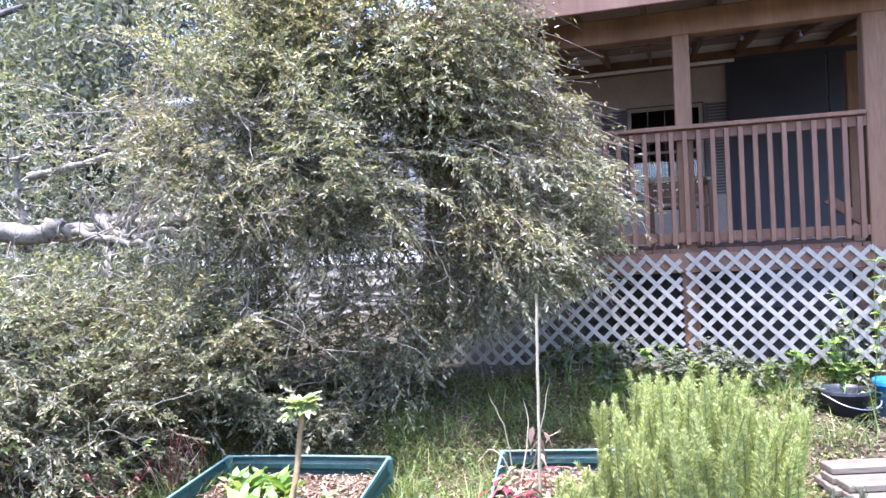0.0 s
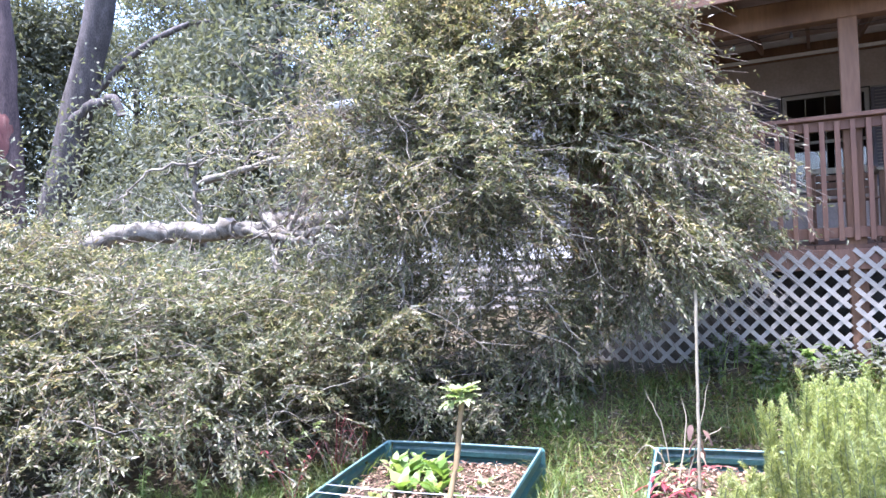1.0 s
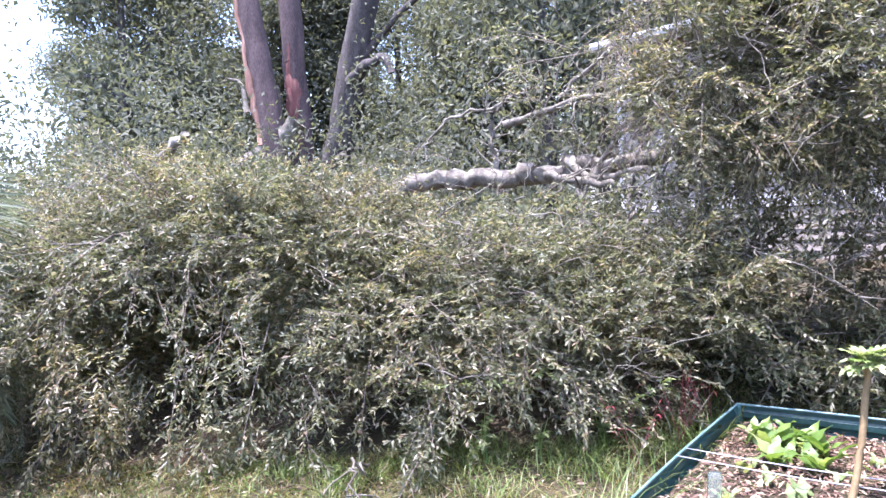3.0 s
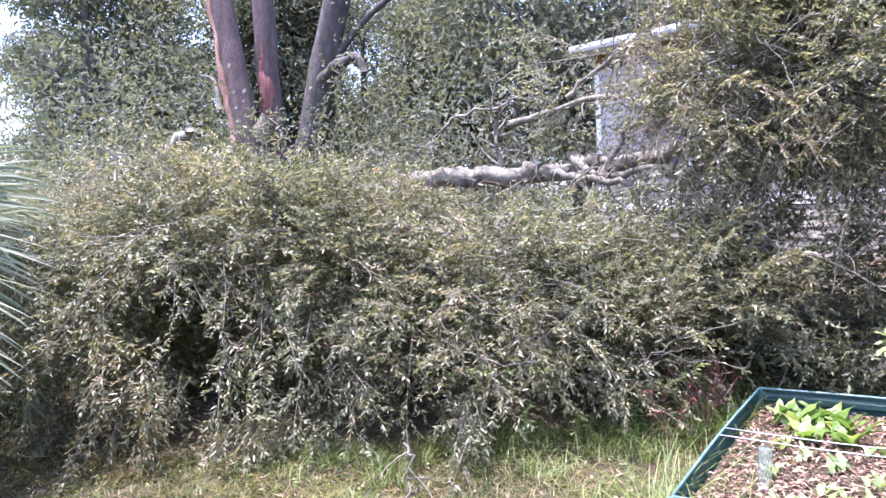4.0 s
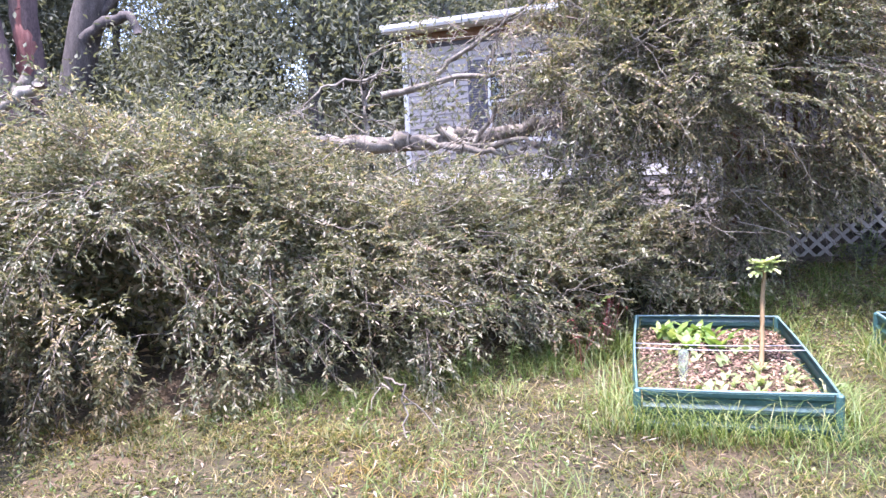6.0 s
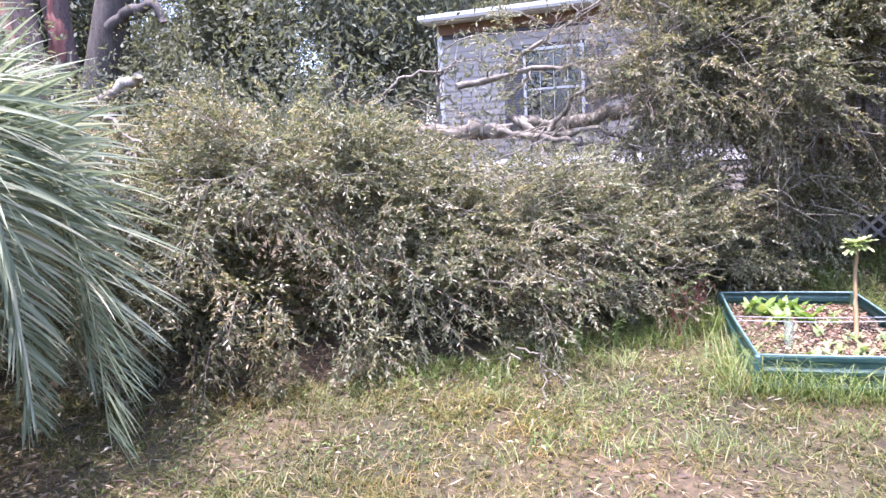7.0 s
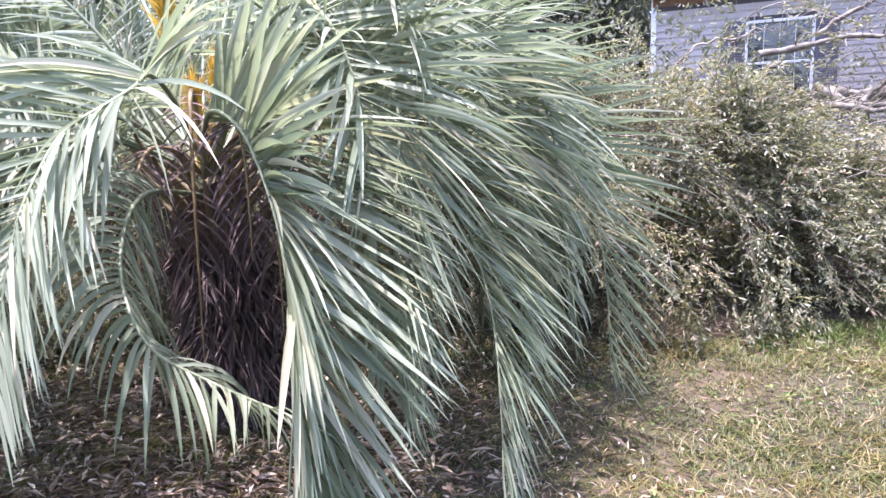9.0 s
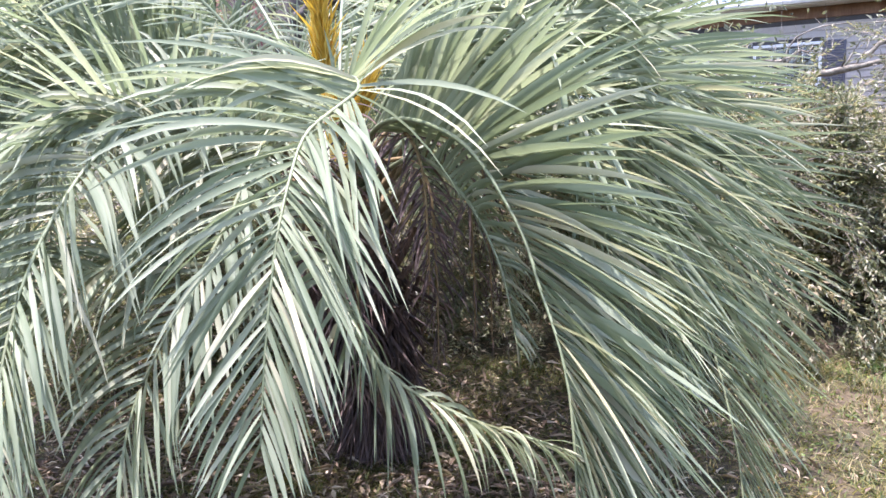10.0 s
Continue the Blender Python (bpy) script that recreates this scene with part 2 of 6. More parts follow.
def array_mesh(name, V, F, mat, parent=None, label=""):
    """A mesh from numpy arrays; F has one row a face, all with the same count of corners."""
    me = bpy.data.meshes.new(name)
    k = F.shape[1]
    me.vertices.add(len(V))
    me.vertices.foreach_set("co", np.ascontiguousarray(V, dtype=np.float32).ravel())
    me.loops.add(F.size)
    me.loops.foreach_set("vertex_index", np.ascontiguousarray(F, dtype=np.int32).ravel())
    me.polygons.add(len(F))
    me.polygons.foreach_set("loop_start", np.arange(0, F.size, k, dtype=np.int32))
    me.update(calc_edges=True)
    me.materials.append(mat)
    ob = new(name, me)
    if parent is not None:
        ob.parent = parent
    if label:
        ob["label"] = label
    return ob


def thing(name, label, category, m=None, group="", kind=""):
    ob = new(name)
    if m is not None:
        ob.matrix_world = m
    return tagged(ob, label, category, group, kind)


def box_into(bm, lo, hi, bevel=0.0, m=None):
    """A box between two corners, its edges slightly rounded."""
    lo, hi = Vector(lo), Vector(hi)
    mat = Matrix.Translation((lo + hi) / 2) @ Matrix.Diagonal((*(hi - lo), 1))
    if m is not None:
        mat = m @ mat
    r = bmesh.ops.create_cube(bm, size=1.0, matrix=mat)
    if bevel:
        edges = list({e for v in r["verts"] for e in v.link_edges})
        bmesh.ops.bevel(bm, geom=edges, offset=bevel, segments=1, affect="EDGES")


def box(name, lo, hi, mat, parent=None, bevel=0.004, label="", m=None):
    bm = bmesh.new()
    box_into(bm, lo, hi, bevel, m)
    return part(name, bm, mat, parent, label)


def tube_arrays(pts, radii, sides=6, wob=0.0):
    """A tapered tube along a line of points: vertices and four-cornered faces."""
    pts = np.asarray(pts, float)
    n = len(pts)
    t = np.gradient(pts, axis=0)
    t /= np.linalg.norm(t, axis=1)[:, None] + 1e-9
    ref = np.where(np.abs(t[:, 2:3]) > 0.9, np.array([[1.0, 0, 0]]), np.array([[0, 0, 1.0]]))
    a = np.cross(t, ref)
    a /= np.linalg.norm(a, axis=1)[:, None] + 1e-9
    b = np.cross(t, a)
    ang = np.arange(sides) / sides * 2 * np.pi
    r = np.asarray(radii, float)[:, None] * (1 + wob * rng.normal(size=(n, sides)))
    V = pts[:, None, :] + r[:, :, None] * (np.cos(ang)[None, :, None] * a[:, None, :] + np.sin(ang)[None, :, None] * b[:, None, :])
    i, j = np.meshgrid(np.arange(n - 1), np.arange(sides), indexing="ij")
    j2 = (j + 1) % sides
    F = np.stack([i * sides + j, i * sides + j2, (i + 1) * sides + j2, (i + 1) * sides + j], -1).reshape(-1, 4)
    return V.reshape(-1, 3), F


def smooth_line(pts, n=14, jit=0.0):
    """A smooth line through a few points."""
    p = np.asarray(pts, float)
    q = np.vstack([2 * p[0] - p[1], p, 2 * p[-1] - p[-2]])
    out = []
    seg = len(p) - 1
    for k in range(n):
        s = k / (n - 1) * seg
        i = min(int(s), seg - 1)
        f = s - i
        a, b, c, d = q[i], q[i + 1], q[i + 2], q[i + 3]
        out.append(0.5 * (2 * b + (c - a) * f + (2 * a - 5 * b + 4 * c - d) * f * f + (3 * b - a - 3 * c + d) * f ** 3))
    out = np.array(out)
    if jit:
        out[1:-1] += rng.normal(scale=jit, size=out[1:-1].shape)
    return out


def tube(name, pts, r0, r1, mat, parent=None, sides=8, n=14, jit=0.0, wob=0.0, label=""):
    line = smooth_line(pts, n, jit)
    V, F = tube_arrays(line, np.linspace(r0, r1, n), sides, wob)
    k = len(V)
    V = np.vstack([V, line[:1], line[-1:]])
    caps = [(j, (j + 1) % sides, k, k) for j in range(sides)] + [((n - 1) * sides + (j + 1) % sides, (n - 1) * sides + j, k + 1, k + 1) for j in range(sides)]
    faces = [tuple(f) for f in F] + [f[:3] for f in caps]
    return ob_mesh(name, V, faces, mat, parent, label, True)


def unit(a):
    return a / (np.linalg.norm(a, axis=-1, keepdims=True) + 1e-9)


def leaf_arrays(P, D, L, W, fold=0.25, R=None):
    """Leaves as folded diamonds: base P, direction D, length L, width W."""
    n = len(P)
    D = unit(D)
    R = rng.normal(size=(n, 3)) if R is None else R
    S = unit(np.cross(D, R))
    N = np.cross(S, D)
    L, W = L[:, None], W[:, None]
    mid = P + D * L * 0.45
    V = np.stack([P, mid + S * W * 0.5 + N * W * fold, P + D * L - N * L * 0.1, mid - S * W * 0.5 + N * W * fold], 1).reshape(-1, 3)
    b = np.arange(n)[:, None] * 4
    F = np.concatenate([b + np.array([[0, 1, 2]]), b + np.array([[0, 2, 3]])], 1).reshape(-1, 3)
    return V, F


def ground_z(x, y):
    x, y = np.asarray(x, float), np.asarray(y, float)
    g = 0.09 * (np.clip(y, 1.2, 2.8) - 1.2) + 0.05 * (np.clip(y, 2.8, 4.6) - 2.8) + 0.31 * (np.clip(y, 4.6, 6.1) - 4.6)
    g = g + 0.018 * np.sin(x * 1.7 + 0.6) * np.cos(y * 1.3) + 0.010 * np.sin(x * 4.1 + y * 3.3)
    return g


# ---- ground ----
def build_ground():
    xs = np.concatenate([[-900, -200, -60, -30, -18], np.arange(-14, 8.01, 0.25), [12, 20, 40, 150, 900]])
    ys = np.concatenate([[-900, -200, -60, -25, -12], np.arange(-6, 14.01, 0.25), [18, 25, 40, 80, 250, 900]])
    X, Y = np.meshgrid(xs, ys, indexing="ij")
    V = np.stack([X, Y, ground_z(X, Y)], -1).reshape(-1, 3)
    nx, ny = len(xs), len(ys)
    i, j = np.meshgrid(np.arange(nx - 1), np.arange(ny - 1), indexing="ij")
    F = np.stack([i * ny + j, (i + 1) * ny + j, (i + 1) * ny + j + 1, i * ny + j + 1], -1).reshape(-1, 4)
    g = array_mesh("ground", V, F, M_GROUND)
    g.data.polygons.foreach_set("use_smooth", [True] * len(F))
    tagged(g, "sloping lawn soil with sparse dry turf", "ground", kind="structure")


build_ground()

# ---- house ----
HOUSE = Matrix(((0.956, 0.292, 0, -3.20), (-0.292, 0.956, 0, 12.95), (0, 0, 1, 0), (0, 0, 0, 1)))
FLOOR_Z, EAVE_Z = 1.65, 4.46
CORNER, FAR_END = -1.25, 13.0
WINDOWS = [(0.53, 1.60, 2.33, 3.78), (6.42, 7.39, 2.42, 3.67)]
PORCH_L, PORCH_R, PORCH_F = 4.72, 8.53, -5.03
POST_X = 7.03


def split_run(x0, x1, z0, z1, holes):
    """The stretches of a course between x0 and x1 that lie outside the holes."""
    runs = [(x0, x1)]
    for a, b, c, d in holes:
        if z1 > c and z0 < d:
            runs = [r for p, q in runs for r in ((p, min(q, a)), (max(p, b), q)) if r[1] - r[0] > 0.01]
    return runs


def build_house():
    house = thing("house", "raised single-storey house with pale grey vinyl lap siding", "house", HOUSE)
    holes = WINDOWS
    base = 0.5
    cuts = sorted({base, EAVE_Z, *[z for h in holes for z in h[2:]]})
    for z0, z1 in zip(cuts, cuts[1:]):
        for a, b in split_run(CORNER, FAR_END, z0 + 0.001, z1 - 0.001, holes):
            box("wall", (a, 0.0, z0), (b, 0.14, z1), M_ROOM_DECK_SHADE, house, 0)
    box("wall", (CORNER, 0.14, base), (CORNER + 0.14, 7.0, EAVE_Z), M_ROOM_DECK_SHADE, house, 0)
    box("wall", (FAR_END - 0.14, 0.14, base), (FAR_END, 7.0, EAVE_Z), M_ROOM_DECK_SHADE, house, 0)
    box("wall", (CORNER, 7.0, base), (FAR_END, 7.14, EAVE_Z), M_ROOM_DECK_SHADE, house, 0)
    box("ceiling_board", (CORNER, 0.14, 4.2), (FAR_END, 7.0, 4.25), M_ROOM_DECK_SHADE, house, 0)
    box("floor_board", (CORNER, 0.14, 1.6), (FAR_END, 7.0, 1.65), M_ROOM_DECK_SHADE, house, 0)
    # lapped courses on the two sides that face the yard
    def course(p, q, z, h, out, name="siding_course", paint=M_SIDING):
        verts, faces = [], []
        k = 0
        for (x, y), (ox, oy) in ((p, out), (q, out)):
            verts.extend([(x + ox * 0.002, y + oy * 0.002, z + h), (x + ox * 0.024, y + oy * 0.024, z), (x, y, z)])
        faces.extend([(k, k + 1, k + 4, k + 3), (k + 1, k + 2, k + 5, k + 4)])
        ob_mesh(name, verts, faces, paint, house)

    z, h = 1.74, 0.1275
    while z + h <= 4.27:
        for a, b in split_run(CORNER, FAR_END, z, z + h, [(p - 0.07, q + 0.07, r - 0.07, s + 0.07) for p, q, r, s in holes]):
            course((a, 0), (b, 0), z, h, (0, -1))
        course((CORNER, 7.0), (CORNER, 0), z, h, (-1, 0))
        z += h
    box("band_board", (CORNER - 0.03, -0.035, 1.54), (PORCH_L - 0.1, 0.0, 1.735), M_WHITE, house, 0.004, "white band board")
    z = base
    while z < 1.37:
        course((CORNER, 0), (PORCH_L, 0), z, 0.17, (0, -1), "skirting_course")
        # darkened copy of the siding: shade under the deck is put into its colour
        course((PORCH_L, 0), (FAR_END, 0), z, 0.17, (0, -1), "skirting_course", M_ROOM_DECK_SHADE)
        z += 0.17
    box("corner_trim", (CORNER - 0.03, -0.03, 1.74), (CORNER + 0.07, 0.07, EAVE_Z), M_WHITE, house, 0.004, "white corner trim")
    # roof
    bm = bmesh.new()
    x0, x1, y0, y1, ridge = CORNER - 0.22, FAR_END + 0.42, -0.42, 3.57, 0.98
    vs = [bm.verts.new(v) for v in [(x0, y0, EAVE_Z + 0.14), (x1, y0, EAVE_Z + 0.14), (x1, y1, EAVE_Z + ridge), (x0, y1, EAVE_Z + ridge), (x1, 7.56, EAVE_Z + 0.14), (x0, 7.56, EAVE_Z + 0.14)]]
    bm.faces.new([vs[0], vs[1], vs[2], vs[3]])
    bm.faces.new([vs[3], vs[2], vs[4], vs[5]])
    bmesh.ops.solidify(bm, geom=bm.faces[:], thickness=0.05)
    part("roof", bm, M_ROOF, house, "grey asphalt shingle roof")
    for x in (CORNER, FAR_END - 0.1):
        bm = bmesh.new()
        a = [bm.verts.new(v) for v in [(x, 0, EAVE_Z), (x, 7.14, EAVE_Z), (x, 3.57, EAVE_Z + 0.84)]]
        b = [bm.verts.new((v.co.x + 0.1, v.co.y, v.co.z)) for v in a]
        bm.faces.new(a)
        bm.faces.new(b[::-1])
        part("gable", bm, M_SIDING, house)
    # dark strip at the wall top; eave shade is put into its brown
    box("frieze_board", (CORNER, -0.034, 4.25), (FAR_END, -0.002, EAVE_Z - 0.004), M_TIMBER, house, 0.004, "brown frieze strip with the shade of the eave in its colour")
    box("soffit", (x0, y0, EAVE_Z), (x1, 0.0, EAVE_Z + 0.02), M_WHITE, house, 0)
    box("fascia", (x0, y0 - 0.02, EAVE_Z - 0.02), (x1, y0, EAVE_Z + 0.14), M_WHITE, house, 0.004, "white fascia board")
    bm = bmesh.new()
    prof = [(0, 0.12), (-0.01, 0.02), (-0.04, 0.0), (-0.09, 0.0), (-0.12, 0.05), (-0.12, 0.12), (-0.112, 0.12), (-0.112, 0.05), (-0.085, 0.008), (-0.04, 0.008), (-0.008, 0.12)]
    ra = [bm.verts.new((x0, y0 - 0.02 + a, EAVE_Z + b)) for a, b in prof]
    rb = [bm.verts.new((x1, y0 - 0.02 + a, EAVE_Z + b)) for a, b in prof]
    for i in range(len(prof)):
        j = (i + 1) % len(prof)
        bm.faces.new([ra[i], ra[j], rb[j], rb[i]])
    part("gutter", bm, M_WHITE, house, "white eaves gutter")
    for a, b, c, d in WINDOWS:
        w = new("window")
        w.parent = house
        w["label"] = "white vinyl sash window with divided panes"
        # porch window trim is darkened: the porch shade is put into its colour
        trim = M_WHITE if a < 3 else M_LATTICE_SHADED
        f = 0.055
        for lo, hi in (((a - f, -0.03, d), (b + f, 0.10, d + f)), ((a - f, -0.03, c - f), (b + f, 0.10, c)), ((a - f, -0.03, c), (a, 0.10, d)), ((b, -0.03, c), (b + f, 0.10, d))):
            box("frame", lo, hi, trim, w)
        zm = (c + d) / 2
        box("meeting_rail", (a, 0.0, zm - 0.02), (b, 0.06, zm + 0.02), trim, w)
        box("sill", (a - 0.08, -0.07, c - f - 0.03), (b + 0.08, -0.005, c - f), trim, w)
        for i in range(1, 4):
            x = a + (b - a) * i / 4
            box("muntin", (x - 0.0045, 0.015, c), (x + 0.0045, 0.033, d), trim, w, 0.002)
        for lo, hi in ((c, zm - 0.025), (zm + 0.025, d)):
            g = box("pane", (a, 0.035, lo), (b, 0.041, hi), M_GLASS, w, 0)
            g.visible_shadow = False
        for x0s, x1s in ((a - 0.44, a - 0.075), (b + 0.075, b + 0.44)):
            sh = new("shutter")
            sh.parent = house
            sh["label"] = "dark grey louvred shutter"
            box("shutter_frame", (x0s, -0.045, c - 0.05), (x0s + 0.045, -0.012, d + 0.05), M_SHUTTER, sh)
            box("shutter_frame", (x1s - 0.045, -0.045, c - 0.05), (x1s, -0.012, d + 0.05), M_SHUTTER, sh)
            z = c - 0.05
            while z < d + 0.04:
                box("louvre", (x0s + 0.045, -0.036, z), (x1s - 0.045, -0.016, z + 0.034), M_SHUTTER, sh, 0)
                z += 0.045
    a, b, c, d = WINDOWS[1]
    for p, q, lo, hi in ((4.6, a - 0.42, 1.66, 4.244), (b + 0.42, 12.9, 1.66, 4.244), (a - 0.42, b + 0.42, d + 0.075, 4.244), (a - 0.42, b + 0.42, 1.66, c - 0.10)):
        box("porch_boarding", (p, -0.026, lo), (q, -0.0165, hi), M_TAN, house, 0, "brownish tan boarding under the porch")
    # flat dark sheets added in place of the dark void under the porch
    dr = new("sliding_door")
    dr.parent = house
    dr["label"] = "dark sheets standing in for the dark recess under the porch"
    box("door_leaf", (7.84, -0.06, 1.70), (9.1, -0.028, 4.27), M_DARK, dr)
    box("door_leaf", (9.12, -0.06, 1.70), (10.5, -0.028, 4.27), M_DARK, dr)
    for lo, hi in (((7.78, -0.07, 1.66), (7.84, -0.038, 4.33)), ((10.5, -0.07, 1.66), (10.56, -0.038, 4.33)), ((7.84, -0.07, 4.27), (10.5, -0.038, 4.33))):
        box("door_frame", lo, hi, M_DARK, dr)
    return house


build_house()


def build_porch():
    porch = thing("porch", "raised timber porch with stained railing and lean-to roof", "porch", HOUSE)
    F, L, R = PORCH_F, PORCH_L, PORCH_R
    # deck boards
    x = L
    while x < R - 0.01:
        box("deck_board", (x, F, FLOOR_Z - 0.035), (min(x + 0.138, R), -0.02, FLOOR_Z), M_REDWOOD, porch, 0)
        x += 0.144
    box("rim_joist", (L - 0.02, F - 0.04, FLOOR_Z - 0.20), (R + 0.02, F, FLOOR_Z - 0.037), M_REDWOOD, porch, 0.005)
    box("rim_joist", (L - 0.04, F, FLOOR_Z - 0.20), (L, -0.02, FLOOR_Z - 0.037), M_REDWOOD, porch, 0.005)
    box("rim_joist", (R, F, FLOOR_Z - 0.20), (R + 0.04, -0.02, FLOOR_Z - 0.037), M_REDWOOD, porch, 0.005)
    top = 3.435
    for x, y, w in ((L + 0.07, F + 0.07, 0.07), (POST_X, F + 0.07, 0.068), (R - 0.07, F + 0.07, 0.085), (R + 0.35, -2.4, 0.06), (L + 0.07, -2.4, 0.06)):
        up = top if y < -3 else 3.72
        box("post", (x - w, y - w, 0.5), (x + w, y + w, up), M_TIMBER, porch, 0.008)
    # beam and roof run 2.8 m past the deck, unseen, to block light
    box("beam", (L - 0.45, F, top), (R + 2.8, F + 0.15, top + 0.21), M_TIMBER, porch, 0.008)
    # rafters and ceiling, rising to the wall
    z0, z1 = top + 0.21, 4.37
    slope = (z1 - z0) / (-F)

    def rz(y):
        return z0 + (y - F) * slope

    bm = bmesh.new()
    a = [(L - 0.45, F - 0.45), (R + 2.8, F - 0.45), (R + 2.8, -0.05), (L - 0.45, -0.05)]
    lo = [bm.verts.new((x, y, rz(y) + 0.15)) for x, y in a]
    hi = [bm.verts.new((x, y, rz(y) + 0.19)) for x, y in a]
    bm.faces.new(lo[::-1])
    bm.faces.new(hi)
    for i in range(4):
        j = (i + 1) % 4
        bm.faces.new([lo[i], lo[j], hi[j], hi[i]])
    part("porch_roof", bm, M_PLY, porch, "plywood porch roof deck")
    x = L - 0.40
    while x < R + 2.8:
        bm = bmesh.new()
        c = [(F - 0.42, 0.0), (-0.06, 0.0), (-0.06, 0.148), (F - 0.42, 0.148)]
        v0 = [bm.verts.new((x, y, rz(y) + dz)) for y, dz in c]
        v1 = [bm.verts.new((x + 0.04, y, rz(y) + dz)) for y, dz in c]
        bm.faces.new(v0[::-1])
        bm.faces.new(v1)
        for i in range(4):
            j = (i + 1) % 4
            bm.faces.new([v0[i], v0[j], v1[j], v1[i]])
        part("rafter", bm, M_TIMBER, porch)
        x += 0.60
    box("roof_fascia", (L - 0.45, F - 0.49, rz(F - 0.45) - 0.01), (R + 2.8, F - 0.452, rz(F - 0.45) + 0.20), M_REDWOOD, porch, 0.006)
    box("ledger", (L - 0.45, -0.10, 4.27), (7.9, -0.06, 4.315), M_WHITE, porch, 0.004, "white trim along the wall")
    # railings: front and left side
    for name, p, q in (("railing", (L, F - 0.021), (R - 0.158, F - 0.021)), ("railing", (L + 0.07, F + 0.145), (L + 0.07, -0.05))):
        rl = new(name)
        rl.parent = porch
        d = Vector((q[0] - p[0], q[1] - p[1], 0))
        n = d.length
        m = Matrix.Translation((p[0], p[1], 0)) @ Matrix.Rotation(math.atan2(d.y, d.x), 4, "Z")
        box("top_rail", (0, -0.07, FLOOR_Z + 0.985), (n, 0.07, FLOOR_Z + 1.02), M_REDWOOD, rl, 0.005, m=m)
        box("rail_board", (0, -0.02, FLOOR_Z + 0.90), (n, 0.018, FLOOR_Z + 0.985), M_REDWOOD, rl, 0.004, m=m)
        box("bottom_rail", (0, -0.02, FLOOR_Z + 0.05), (n, 0.018, FLOOR_Z + 0.135), M_REDWOOD, rl, 0.004, m=m)
        k = int(n / 0.107)
        for i in range(k):
            x = (i + 0.5) * n / k
            box("baluster", (x - 0.019, -0.058, FLOOR_Z + 0.03), (x + 0.019, -0.021, FLOOR_Z + 0.97), M_REDWOOD, rl, 0.003, m=m)
    # a cord of unlit bulbs along the beam
    sl = new("string_light")
    sl.parent = porch
    sl["label"] = "cord of small unlit bulbs"
    n = 9
    pts = []
    for i in range(n):
        x = L + 0.1 + (R - L - 0.2) * i / (n - 1)
        pts.append((x, F + 0.22, 3.44 - (0.03 if i % 2 else 0.0)))
        bm = bmesh.new()
        prof = [(0.0, 0.0), (0.008, -0.002), (0.008, -0.018), (0.013, -0.026), (0.016, -0.039), (0.012, -0.052), (0.0, -0.058)]
        rings = [[bm.verts.new((x + rr * math.cos(k * 0.7854), F + 0.22 + rr * math.sin(k * 0.7854), pts[-1][2] + z)) for k in range(8)] if rr else [bm.verts.new((x, F + 0.22, pts[-1][2] + z))] for rr, z in prof]
        for a, c in zip(rings, rings[1:]):
            for k in range(8):
                k2 = (k + 1) % 8
                f = [a[k % len(a)], a[k2 % len(a)], c[k2 % len(c)], c[k % len(c)]]
                bm.faces.new(list(dict.fromkeys(f)))
        part("bulb", bm, M_SHUTTER, sl, smooth=True)
    tube("cord", pts, 0.003, 0.003, M_BLACKP, sl, 5, 40)
    # stair rail at the right-hand corner
    st = new("stair_rail")
    st.parent = porch
    dirs = Vector((0.80, 0.0, -0.60))
    m = Matrix.Translation((R + 0.03, F + 0.07, FLOOR_Z + 0.98)) @ dirs.to_track_quat("X", "Z").to_matrix().to_4x4()
    box("handrail", (0, -0.06, -0.02), (1.9, 0.06, 0.02), M_REDWOOD, st, 0.005, m=m)
    box("lower_rail", (0, -0.02, -0.82), (1.9, 0.02, -0.74), M_REDWOOD, st, 0.005, m=m)
    for i in range(1, 12):
        x = R + 0.03 + i * 0.125
        z = FLOOR_Z + 0.98 - i * 0.125 * 0.75
        box("baluster", (x - 0.019, F + 0.03, z - 0.98), (x + 0.019, F + 0.066, z - 0.02), M_REDWOOD, st, 0.003)
    return porch


build_porch()


def build_chair(x, y, turn):
    """A plain wooden porch chair with a slatted back."""
    ch = thing("porch_chair", "brown wooden porch chair behind the railing", "chair", HOUSE @ pose(x, y, FLOOR_Z, 0, 0, turn))
    for sx in (-0.29, 0.25):
        box("leg", (sx, -0.26, 0.0), (sx + 0.045, -0.21, 0.62), M_TIMBER, ch)
        box("leg", (sx, 0.20, 0.0), (sx + 0.045, 0.25, 0.70), M_TIMBER, ch)
        box("armrest", (sx - 0.02, -0.29, 0.62), (sx + 0.065, 0.25, 0.645), M_CANE, ch)
    for k in range(5):
        box("seat_slat", (-0.245, -0.25 + k * 0.09, 0.38), (0.25, -0.17 + k * 0.09, 0.40), M_TIMBER, ch)
    for k in range(4):
        box("back_slat", (-0.24, 0.255, 0.45 + k * 0.07), (0.25, 0.275, 0.505 + k * 0.07), M_CANE if k == 3 else M_TIMBER, ch)


build_chair(6.98, -4.0, 4)


